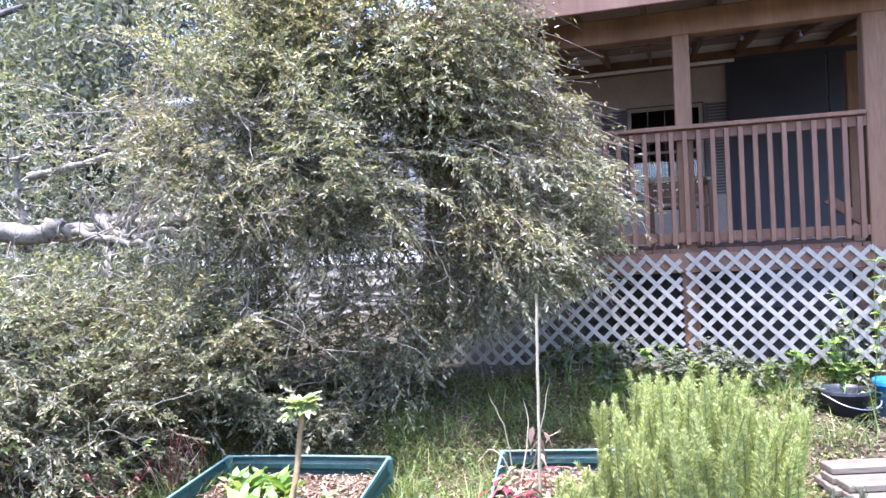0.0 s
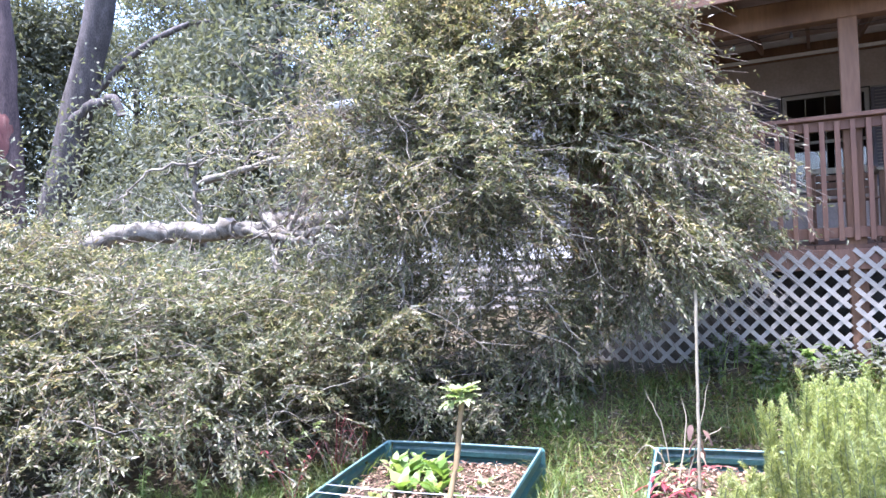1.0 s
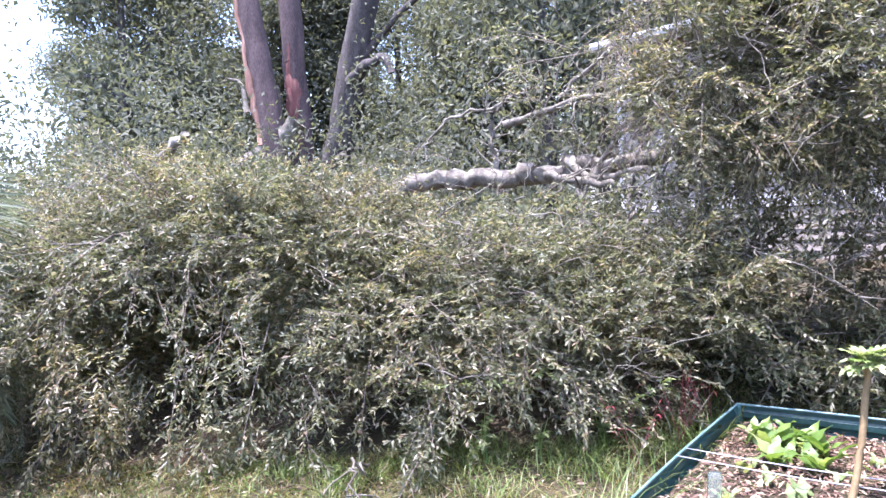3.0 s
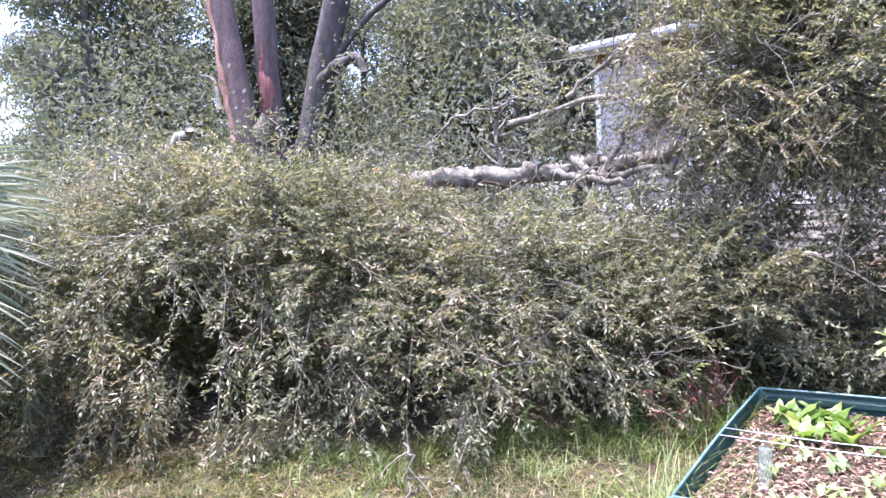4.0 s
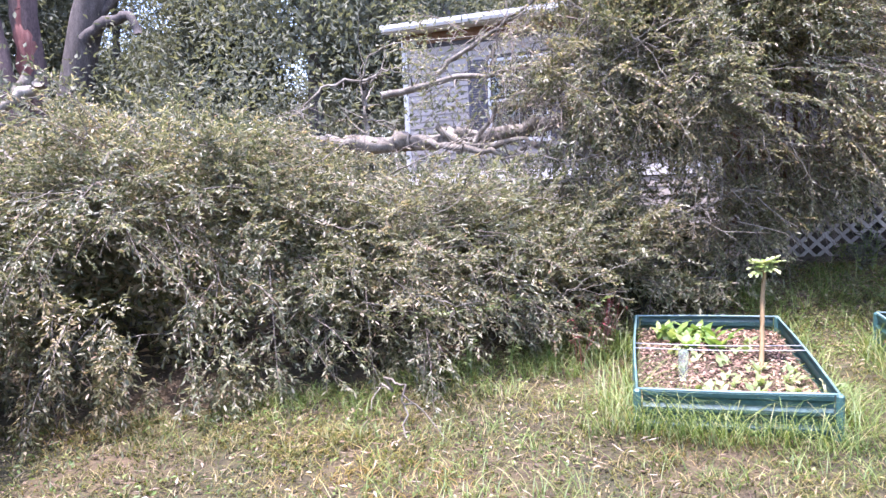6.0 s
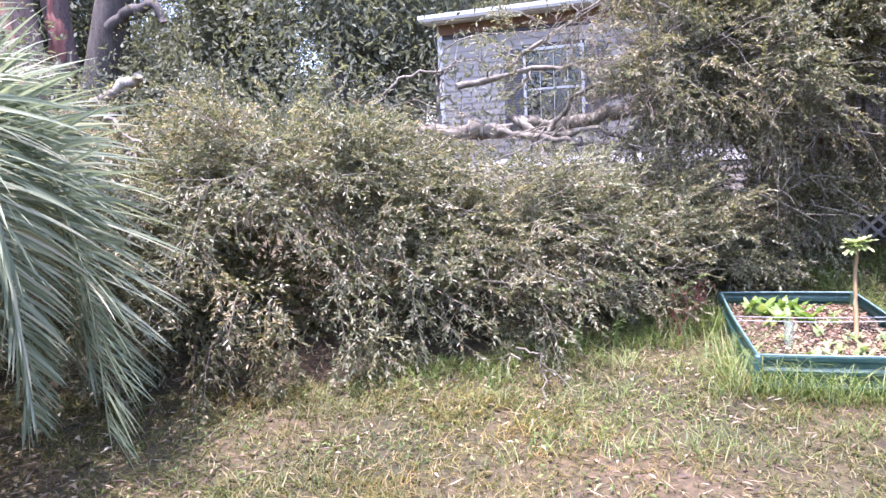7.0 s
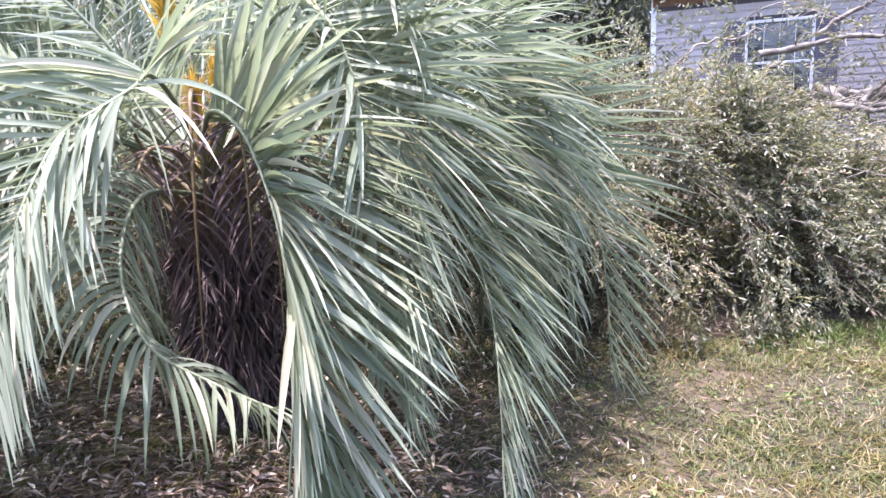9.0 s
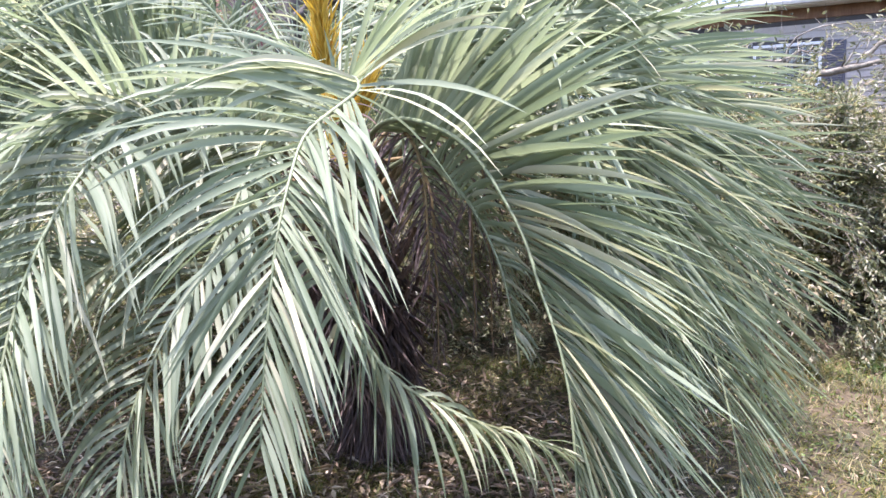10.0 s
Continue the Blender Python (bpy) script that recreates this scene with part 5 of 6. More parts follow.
    # open air over the log
    top = np.interp(low[:, 0, 0], [-4.35, -4.0, -3.5, -2.3, -1.9], [2.6, 2.06, 1.84, 1.80, 1.95])
    ok &= ~((low[:, 0, 0] > -4.35) & (low[:, 0, 0] < -1.9) & (low[:, 0, 2] > top) & (low[:, 0, 2] < 2.32) & (r.uniform(size=len(low)) < 0.93))
    low = low[ok]
    b = np.arange(len(low))[:, None] * 4
    LF = np.concatenate([b + np.array([[0, 1, 2]]), b + np.array([[0, 2, 3]])], 1).reshape(-1, 3)
    tagged(array_mesh("twig_mass", V, F, M_TWIG, tree, "thin grey twigs"), kind="stuff")
    tagged(array_mesh("leaves", low.reshape(-1, 3), LF, M_OAK, tree, "small narrow grey-green oak leaves, many turned pale side up"), kind="stuff")
    # pale green shoots that stand out of the heap
    SP = np.array([(-2.18, 4.32, 0.42), (-3.15, 3.95, 0.66), (-2.75, 4.10, 0.62), (-3.55, 3.75, 0.74)])
    SD = np.array([(0.85, -0.30, 0.55), (0.9, -0.25, 0.12), (0.8, -0.3, 0.35), (0.9, -0.2, 0.02)])
    for q, d, n in zip(SP, SD, (0.50, 0.55, 0.42, 0.6)):
        (V, F), (SV, SF) = sprays(q[None], d[None], np.array([n]), np.array([0.02]), r, 7, 9, 0.85)
        sh = array_mesh("shoot", V, F, M_TWIG, tree)
        tagged(array_mesh("shoot_leaves", SV, SF, M_PALE, sh, "pale yellow-green leaves on fresh shoots"), kind="stuff")
    # large leaves added deep inside the heap and the crown to block light
    k = 26000
    w2 = r.choice(len(LOBES), size=k, p=share / share.sum())
    IP = C[w2] + unit(r.normal(size=(k, 3))) * Rr[w2] * (r.uniform(0.05, 0.62, k) ** 0.5)[:, None]
    h2 = np.array([noise.noise((v[0] * 1.3, v[1] * 1.3 + 5, v[2] * 1.6)) for v in IP])
    ok = (IP[:, 2] > ground_z(IP[:, 0], IP[:, 1]) + 0.05) & (IP[:, 0] < 0.75) & (IP[:, 1] < 6.3 - 0.305 * np.clip(IP[:, 0], 0, 1)) & ((w2 < len(HEAP_LOBES)) | ((h2 > 0.02) & (IP[:, 0] > -0.3) & (IP[:, 2] < 3.1) & (h2 > np.where(IP[:, 0] > -0.05, -0.25, 0.12))))
    ok &= ~((IP[:, 0] > -2.9) & (IP[:, 2] > 1.3) & (IP[:, 2] < 2.15)) & ~((w2 >= len(HEAP_LOBES)) & (IP[:, 0] < -1.6) & (IP[:, 0] > -4.5))
    ok &= ~in_hollow(IP, 0.95)
    IP = IP[ok]
    k = len(IP)
    V, F = leaf_arrays(IP, r.normal(size=(k, 3)), r.uniform(0.07, 0.13, k), r.uniform(0.03, 0.05, k), 0.2)
    tagged(array_mesh("inner_leaves", V, F, M_OAK, tree), kind="stuff")
    # trunk and bare limbs
    tube("trunk", [(-9.4, 9.4, 1.3), (-7.0, 7.9, 1.75), (-4.8, 6.9, 2.06), (-3.7, 6.8, 2.04), (-2.2, 6.5, 2.12), (-0.9, 6.0, 2.5)], 0.125, 0.06, M_DEADWOOD, tree, 14, 64, 0.016, 0.12, "pale lichen-grey fallen trunk")
    TV, TF = [], []

    def grow(pts, r0, r1):
        """One bare limb, with a few side twigs if it is thin."""
        kk = sum(len(v) for v in TV)
        r0, r1 = r0 * 0.8, r1 * 0.7
        tube("limb", pts, r0, r1, M_DEADWOOD, tree, 7, 16, 0.016, 0.14)
        line = smooth_line(pts, 16)
        for _ in range(2 if r1 > 0.025 else 11 if r0 > 0.0125 else 3):
            p = line[int(r.integers(3, 16))]
            dd = unit(r.normal(size=3) + unit(line[-1] - line[0]) * 0.8)
            ln_ = r.uniform(0.18, 0.55)
            q = smooth_line([p, p + dd * ln_ * 0.5 + r.normal(size=3) * 0.03, p + dd * ln_ + r.normal(size=3) * 0.06], 7, 0.006)
            V, F = tube_arrays(q, np.linspace(min(0.012, max(r1, r0 * 0.3)), 0.002, 7), 5)
            TV.append(V)
            TF.append(F + kk)
            kk += len(V)

    for kx, ky, kz, kr in ((-3.55, 6.72, 2.06, 0.13), (-2.95, 6.58, 2.10, 0.11)):
        tube("knot", [(kx - 0.09, ky, kz), (kx, ky - 0.01, kz + 0.01), (kx + 0.09, ky - 0.01, kz)], kr * 0.75, kr * 0.70, M_DEADWOOD, tree, 10, 6, 0.006, 0.16)
    grow([(-3.30, 6.55, 2.02), (-2.90, 6.35, 1.96), (-2.50, 6.20, 1.86), (-2.30, 6.10, 1.78)], 0.055, 0.03)
    grow([(-2.95, 6.45, 2.0), (-2.86, 6.25, 1.80), (-2.78, 6.05, 1.55)], 0.045, 0.03)
    grow([(-3.95, 6.95, 1.90), (-3.97, 6.90, 2.50), (-3.91, 6.85, 2.78)], 0.04, 0.025)
    grow([(-3.91, 6.85, 2.76), (-4.35, 6.75, 2.72), (-4.60, 6.65, 2.50), (-4.75, 6.55, 2.35)], 0.022, 0.006)
    grow([(-3.91, 6.85, 2.76), (-3.65, 6.75, 2.85), (-3.45, 6.75, 2.82)], 0.018, 0.005)
    grow([(-3.75, 6.65, 2.55), (-3.30, 6.55, 2.62), (-2.85, 6.45, 2.68), (-2.15, 6.25, 2.72), (-1.45, 6.05, 2.90)], 0.05, 0.02)
    grow([(-3.15, 6.65, 2.75), (-2.75, 6.55, 3.00), (-2.25, 6.45, 3.30), (-1.75, 6.25, 3.75)], 0.036, 0.012)
    grow([(-3.98, 6.75, 2.60), (-3.88, 6.65, 2.95), (-3.50, 6.55, 3.10), (-2.60, 6.45, 3.12), (-2.10, 6.35, 3.16)], 0.013, 0.004)
    grow([(-3.05, 6.60, 2.50), (-2.80, 6.55, 2.78), (-2.74, 6.50, 2.95)], 0.012, 0.004)
    grow([(-3.15, 6.65, 2.20), (-2.75, 6.35, 1.95), (-2.25, 6.05, 2.00), (-1.90, 5.90, 1.75)], 0.06, 0.02)
    grow([(-2.75, 6.35, 2.00), (-2.45, 6.15, 2.35), (-2.05, 5.95, 2.45), (-1.60, 5.90, 2.50)], 0.035, 0.012)
    grow([(-2.55, 5.95, 2.90), (-2.45, 5.90, 2.60), (-2.20, 5.70, 2.55)], 0.02, 0.006)
    grow([(-2.30, 5.80, 1.95), (-2.25, 5.50, 1.65), (-2.30, 5.10, 1.30)], 0.028, 0.012)
    grow([(-1.90, 5.50, 1.85), (-1.70, 5.20, 1.45), (-1.20, 5.00, 1.25)], 0.022, 0.008)
    grow([(-1.45, 5.40, 2.00), (-1.40, 5.15, 1.50), (-1.42, 5.00, 1.10)], 0.02, 0.008)
    grow([(-2.10, 5.80, 3.40), (-1.70, 5.20, 3.00), (-1.20, 4.80, 2.60)], 0.02, 0.006)
    grow([(-6.90, 5.00, 2.30), (-6.60, 4.30, 2.20), (-6.00, 3.80, 1.90)], 0.03, 0.01)
    grow([(-7.00, 4.20, 1.30), (-6.20, 3.50, 1.27), (-5.30, 3.30, 1.12)], 0.035, 0.012)
    grow([(-6.00, 4.00, 1.30), (-5.80, 3.50, 1.35), (-5.60, 3.10, 1.20)], 0.02, 0.008)
    grow([(-6.75, 4.30, 1.70), (-6.48, 3.98, 1.80), (-6.40, 3.92, 1.72), (-6.28, 3.92, 1.645), (-5.96, 3.92, 1.66), (-5.68, 3.95, 1.70)], 0.050, 0.022)
    grow([(-6.55, 4.05, 1.74), (-6.30, 3.95, 1.86), (-6.10, 3.90, 1.93)], 0.030, 0.012)
    grow([(-8.20, 5.90, 2.20), (-7.50, 5.60, 2.42), (-6.90, 5.50, 2.72)], 0.09, 0.07)
    grow([(-3.60, 3.80, 0.75), (-3.10, 3.65, 0.82), (-2.60, 3.75, 0.78)], 0.012, 0.004)
    grow([(-2.50, 4.40, 0.50), (-2.10, 4.20, 0.70), (-1.80, 4.10, 0.90)], 0.010, 0.003)
    grow([(-3.40, 3.60, 0.22), (-3.20, 3.20, 0.36), (-3.10, 3.00, 0.40), (-3.06, 2.85, 0.12)], 0.011, 0.008)
    grow([(-1.72, 5.50, 1.92), (-1.70, 5.46, 1.62), (-1.74, 5.42, 1.32)], 0.028, 0.024)
    grow([(-2.52, 5.45, 1.62), (-2.50, 5.40, 1.42), (-2.48, 5.36, 1.20)], 0.032, 0.026)
    # bare twigs that lie over the leaves
    kk = sum(len(v) for v in TV)
    for j in range(150):
        if j < 95:
            z = r.uniform(1.15, 3.3)
            p = np.array([r.uniform(-2.9 if z < 1.8 else -1.7, 0.2), r.uniform(4.95, 5.6) + 0.25 * max(0.0, z - 2.3), z])
        else:
            x = r.uniform(-6.5, -2.6)
            p = np.array([x, np.interp(x, [-6.5, -4.5, -2.6], [3.15, 3.45, 4.45]) + r.uniform(0.1, 0.5), r.uniform(0.5, 1.7)])
        dd = unit(np.array([r.normal() + 0.5, -0.25, 0.25 * r.normal() - (0.25 if p[0] > -0.6 else 0.0)]) + r.normal(size=3) * 0.25)
        n = r.uniform(0.35, 0.95)
        q = smooth_line([p, p + dd * n * 0.35 + r.normal(size=3) * 0.03, p + dd * n * 0.7 + r.normal(size=3) * 0.05, p + dd * n + r.normal(size=3) * 0.08], 9, 0.006)
        for start, way, size in [(q, None, r.uniform(0.004, 0.008))] + [(None, int(r.integers(2, 8)), 0.003) for _ in range(3)]:
            if start is None:
                e = q[way] + unit(dd * 0.7 + r.normal(size=3) * 0.7) * n * r.uniform(0.2, 0.4)
                start = smooth_line([q[way], (q[way] + e) / 2 + r.normal(size=3) * 0.015, e], 6)
            V, F = tube_arrays(start, np.linspace(size, 0.0015, len(start)), 4)
            TV.append(V)
            TF.append(F + kk)
            kk += len(V)
    tagged(array_mesh("side_growth", np.vstack(TV), np.vstack(TF), M_DEADWOOD, tree, "bare pale side twigs"), kind="stuff")
    # inner boughs that carry the twigs
    k = 0
    SV, SF = [], []
    for j in range(230):
        l = int(r.choice(len(LOBES), p=share / share.sum()))
        v = unit(r.normal(size=3))
        v[1] = -abs(v[1]) * 0.8
        c = C[l] + r.normal(size=3) * 0.25
        e = C[l] + v * Rr[l] * r.uniform(0.85, 1.08)
        e[2] = max(e[2], float(ground_z(e[0], e[1])) + 0.1)
        if e[0] > -0.35 and e[1] > 6.1 - 0.305 * (e[0] - 2.0) - 0.2:
            continue
        mm = (c + e) / 2 + r.normal(size=3) * 0.15
        p = smooth_line([c, mm, e], 9, 0.012)
        if in_hollow(p, 1.1).any() or (e[0] > 0.9):
            continue
        V, F = tube_arrays(p, np.linspace(r.uniform(0.005, 0.012), 0.002, 9), 5)
        SV.append(V)
        SF.append(F + k)
        k += len(V)
    tagged(array_mesh("bough_tangle", np.vstack(SV), np.vstack(SF), M_TWIG, tree, "thin grey boughs"), kind="stuff")


build_fallen_tree()


# ---- palm ----
HEART = Vector((-7.62, 1.45, 1.52))


def frond_mesh(points, face, seed, lmax=0.60, pairs=84, start=0.2, vee=34, sag=1.0, wide=0.023, ragged=1.0, lay=1.0, twist=22):
    """One feather frond on a curved rachis: rachis and leaflets as arrays. The fold of the frond opens towards face (degrees in the plan)."""
    r = np.random.default_rng(seed)
    n = 52
    raw = smooth_line(points, 90)
    run = np.concatenate([[0], np.cumsum(np.linalg.norm(np.diff(raw, axis=0), axis=1))])
    s = np.linspace(0, run[-1], n)
    line = np.stack([np.interp(s, run, raw[:, k]) for k in range(3)], 1)
    RV, RF = tube_arrays(line, np.linspace(0.015, 0.003, n), 6)
    out = np.array([math.cos(radians(face)), math.sin(radians(face)), 0.55])
    tang = unit(np.gradient(line, axis=0))
    V, F = [], []
    k = 0
    for sgn in (-1, 1):
        f = np.clip(np.linspace(start, 0.997, pairs) + r.normal(scale=0.002, size=pairs), start - 0.01, 1.0)
        base = np.stack([np.interp(f, np.linspace(0, 1, n), line[:, q]) for q in range(3)], 1)
        T = unit(np.stack([np.interp(f, np.linspace(0, 1, n), tang[:, q]) for q in range(3)], 1))
        N = unit(out[None] - T * (T @ out)[:, None])
        S = np.cross(T, N) * sgn
        g0 = (f - start) / (1 - start)
        L = lmax * np.clip(0.55 + 1.5 * g0, 0, 1) * np.clip(1.75 - 1.4 * g0, 0.3, 1) * (1 + ragged * r.uniform(-0.14, 0.06, pairs))
        a = np.radians(72 - 34 * g0 + ragged * r.normal(scale=5, size=pairs))
        v = np.radians(vee * (1.15 - 0.4 * g0) + ragged * r.normal(scale=9, size=pairs))
        d = unit(T * (np.cos(a) * lay)[:, None] + (S * np.cos(v)[:, None] + N * np.sin(v)[:, None]) * np.sin(a)[:, None])
        w = wide * (0.7 + 0.4 * np.sin(np.pi * np.clip(g0 + 0.15, 0, 1))) * r.uniform(0.85, 1.12, pairs)
        nseg = 6
        p = base.copy()
        rows = []
        pull = sag * r.uniform(0.75, 1.25, pairs)
        turn = np.radians(r.normal(scale=twist, size=pairs))[:, None]
        for q_ in range(nseg + 1):
            q = q_ / nseg
            ws = w * (0.5 + 1.4 * q if q < 0.34 else 0.98 * (1 - ((q - 0.34) / 0.66) ** 2.0) + 0.03)
            cr = unit(np.cross(d, N))
            cr = cr * np.cos(turn) + np.cross(cr, d) * np.sin(turn)
            nn = np.cross(cr, d)
            rows.append(np.stack([p - cr * ws[:, None] * 0.5 + nn * ws[:, None] * 0.20, p, p + cr * ws[:, None] * 0.5 + nn * ws[:, None] * 0.20], 1))
            p = p + d * (L / nseg)[:, None]
            d = unit(d + np.array([0, 0, -1.0]) * (0.125 * pull * (0.45 + q))[:, None])
        A = np.stack(rows, 1)
        V.append(A.reshape(-1, 3))
        o = (np.arange(pairs) * (nseg + 1) * 3)[:, None] + k
        quads = []
        for s_ in range(nseg):
            c = s_ * 3
            quads += [[c, c + 1, c + 4, c + 3], [c + 1, c + 2, c + 5, c + 4]]
        F.append(np.concatenate([o + np.array([c]) for c in quads], 1).reshape(-1, 4))
        k += pairs * (nseg + 1) * 3
    return (RV, RF), (np.vstack(V), np.vstack(F))


def arch(az, rise, reach, drop):
    """Rachis of a frond that rises from the heart, arches over and hangs."""
    ca, sa = math.cos(radians(az)), math.sin(radians(az))
    prof = [(0.04, -0.05), (0.30, 0.62 * rise), (0.58, 0.97 * rise), (0.80, 0.86 * rise), (0.95, 0.45 * rise - 0.12 * drop), (1.0, -0.5 * drop), (1.01, -drop)]
    return [(HEART.x + ca * reach * u, HEART.y + sa * reach * u, HEART.z + z) for u, z in prof]


# fronds whose line can be followed: rachis in the world, the way the fold opens, leaflet length, fold, sag
LED_FRONDS = [
    ([(-7.58, 1.38, 1.46), (-7.25, 0.86, 1.76), (-6.88, 0.44, 1.68), (-6.66, 0.21, 1.41), (-6.57, 0.10, 1.18), (-6.50, -0.03, 0.98), (-6.47, -0.10, 0.74), (-6.46, -0.14, 0.44), (-6.46, -0.16, 0.22)], -6, 0.80, 50, 0.40),
    ([(-7.60, 1.38, 1.56), (-7.42, 0.88, 1.82), (-7.26, 0.45, 1.90), (-7.17, 0.20, 1.83), (-7.22, 0.09, 1.76), (-7.27, -0.04, 1.68), (-7.28, -0.15, 1.57), (-7.28, -0.29, 1.38), (-7.29, -0.37, 1.12), (-7.30, -0.41, 0.85)], -80, 0.72, 30, 1.15),
    ([(-7.54, 1.42, 1.60), (-7.10, 1.16, 2.02), (-6.70, 0.95, 2.12), (-6.41, 0.80, 1.93), (-6.31, 0.69, 1.70), (-6.30, 0.54, 1.32), (-6.25, 0.36, 1.02), (-6.22, 0.26, 0.68)], 12, 0.84, 52, 0.45),
    ([(-7.50, 1.44, 1.52), (-6.95, 1.26, 1.86), (-6.45, 1.06, 1.76), (-6.12, 0.90, 1.36), (-5.95, 0.72, 0.95), (-5.88, 0.50, 0.58), (-5.86, 0.40, 0.30)], 4, 0.70, 50, 0.6),
    ([(-7.50, 1.52, 1.60), (-6.92, 1.90, 2.16), (-6.40, 2.10, 2.22), (-5.93, 2.14, 1.87), (-5.66, 2.02, 1.50), (-5.51, 1.90, 1.14), (-5.45, 1.85, 0.75), (-5.43, 1.83, 0.36)], 20, 0.84, 50, 0.35),
    ([(-7.52, 1.34, 1.36), (-7.42, 0.60, 1.42), (-7.28, 0.20, 1.20), (-7.05, -0.02, 0.95), (-6.83, 0.02, 0.80), (-6.51, -0.08, 0.74), (-6.30, -0.10, 0.66)], 10, 0.46, -8, 3.2),
    # beside the path's end
    ([(-7.66, 1.38, 1.52), (-7.95, 0.80, 1.78), (-8.12, 0.35, 1.70), (-8.20, 0.05, 1.42), (-8.24, -0.15, 1.05), (-8.25, -0.25, 0.62), (-8.25, -0.28, 0.35)], -95, 0.60, 20, 2.4),
    ([(-7.70, 1.42, 1.50), (-8.20, 1.05, 1.88), (-8.62, 0.72, 1.86), (-8.95, 0.48, 1.56), (-9.10, 0.36, 1.15), (-9.15, 0.30, 0.75)], -120, 0.60, 16, 2.3),
    ([(-7.62, 1.38, 1.50), (-7.66, 0.80, 1.76), (-7.64, 0.45, 1.62), (-7.70, 0.25, 1.34), (-7.84, 0.10, 1.02), (-7.92, 0.0, 0.78), (-7.96, -0.06, 0.50), (-7.98, -0.08, 0.25)], -110, 0.58, 20, 2.4),
    ([(-7.66, 1.40, 1.50), (-7.85, 0.85, 1.70), (-7.95, 0.55, 1.50), (-8.05, 0.39, 1.28), (-8.30, 0.21, 1.18), (-8.42, 0.10, 1.02), (-8.52, 0.0, 0.76)], -130, 0.56, 20, 2.2),
    ([(-7.66, 1.42, 1.50), (-7.80, 1.00, 1.65), (-7.88, 0.71, 1.70), (-8.05, 0.62, 1.77), (-8.25, 0.51, 1.79), (-8.50, 0.38, 1.70), (-8.70, 0.25, 1.48), (-8.80, 0.20, 1.20)], -140, 0.52, 16, 2.2),
    ([(-7.70, 1.50, 1.60), (-8.00, 1.60, 1.85), (-8.30, 1.68, 1.97), (-8.58, 1.56, 2.05), (-8.82, 1.42, 2.02), (-9.00, 1.32, 1.92), (-9.20, 1.20, 1.68)], 180, 0.56, 38, 0.9),
    # low inner frond behind the near ones
    ([(-7.52, 1.46, 1.45), (-7.15, 1.00, 1.62), (-6.90, 0.70, 1.48), (-6.73, 0.46, 1.23), (-6.66, 0.36, 0.95)], 30, 0.34, 30, 1.0),
]
# azimuth in the plan, rise, reach, drop
ARCHED_FRONDS = [
    (2, 0.80, 1.95, 0.9), (38, 0.78, 2.15, 1.0), (62, 0.85, 2.2, 0.9), (88, 0.80, 2.2, 0.9), (115, 0.85, 2.2, 1.0), (140, 0.72, 2.2, 0.9), (162, 0.82, 2.2, 0.7),
    (181, 0.62, 2.2, 0.7), (-163, 0.50, 2.0, 0.7), (-147, 0.62, 1.9, 0.9), (-128, 0.32, 1.5, 1.1), (172, 0.35, 2.1, 1.0), (52, 0.42, 2.05, 1.2), (75, 0.5, 2.0, 1.1), (125, 0.45, 2.0, 1.2),
    (14, 0.55, 1.75, 1.1), (24, 0.62, 2.0, 1.0), (-8, 0.66, 1.75, 1.0), (33, 0.30, 1.7, 1.2), (-35, 0.72, 1.5, 0.9), (-172, 0.85, 2.1, 0.4), (190, 0.3, 1.9, 1.0),
    (28, 1.15, 1.75, 0.2), (100, 1.15, 1.6, 0.1), (-150, 1.05, 1.5, 0.0), (150, 1.2, 1.5, 0.0), (-20, 0.98, 1.55, 0.1),
]


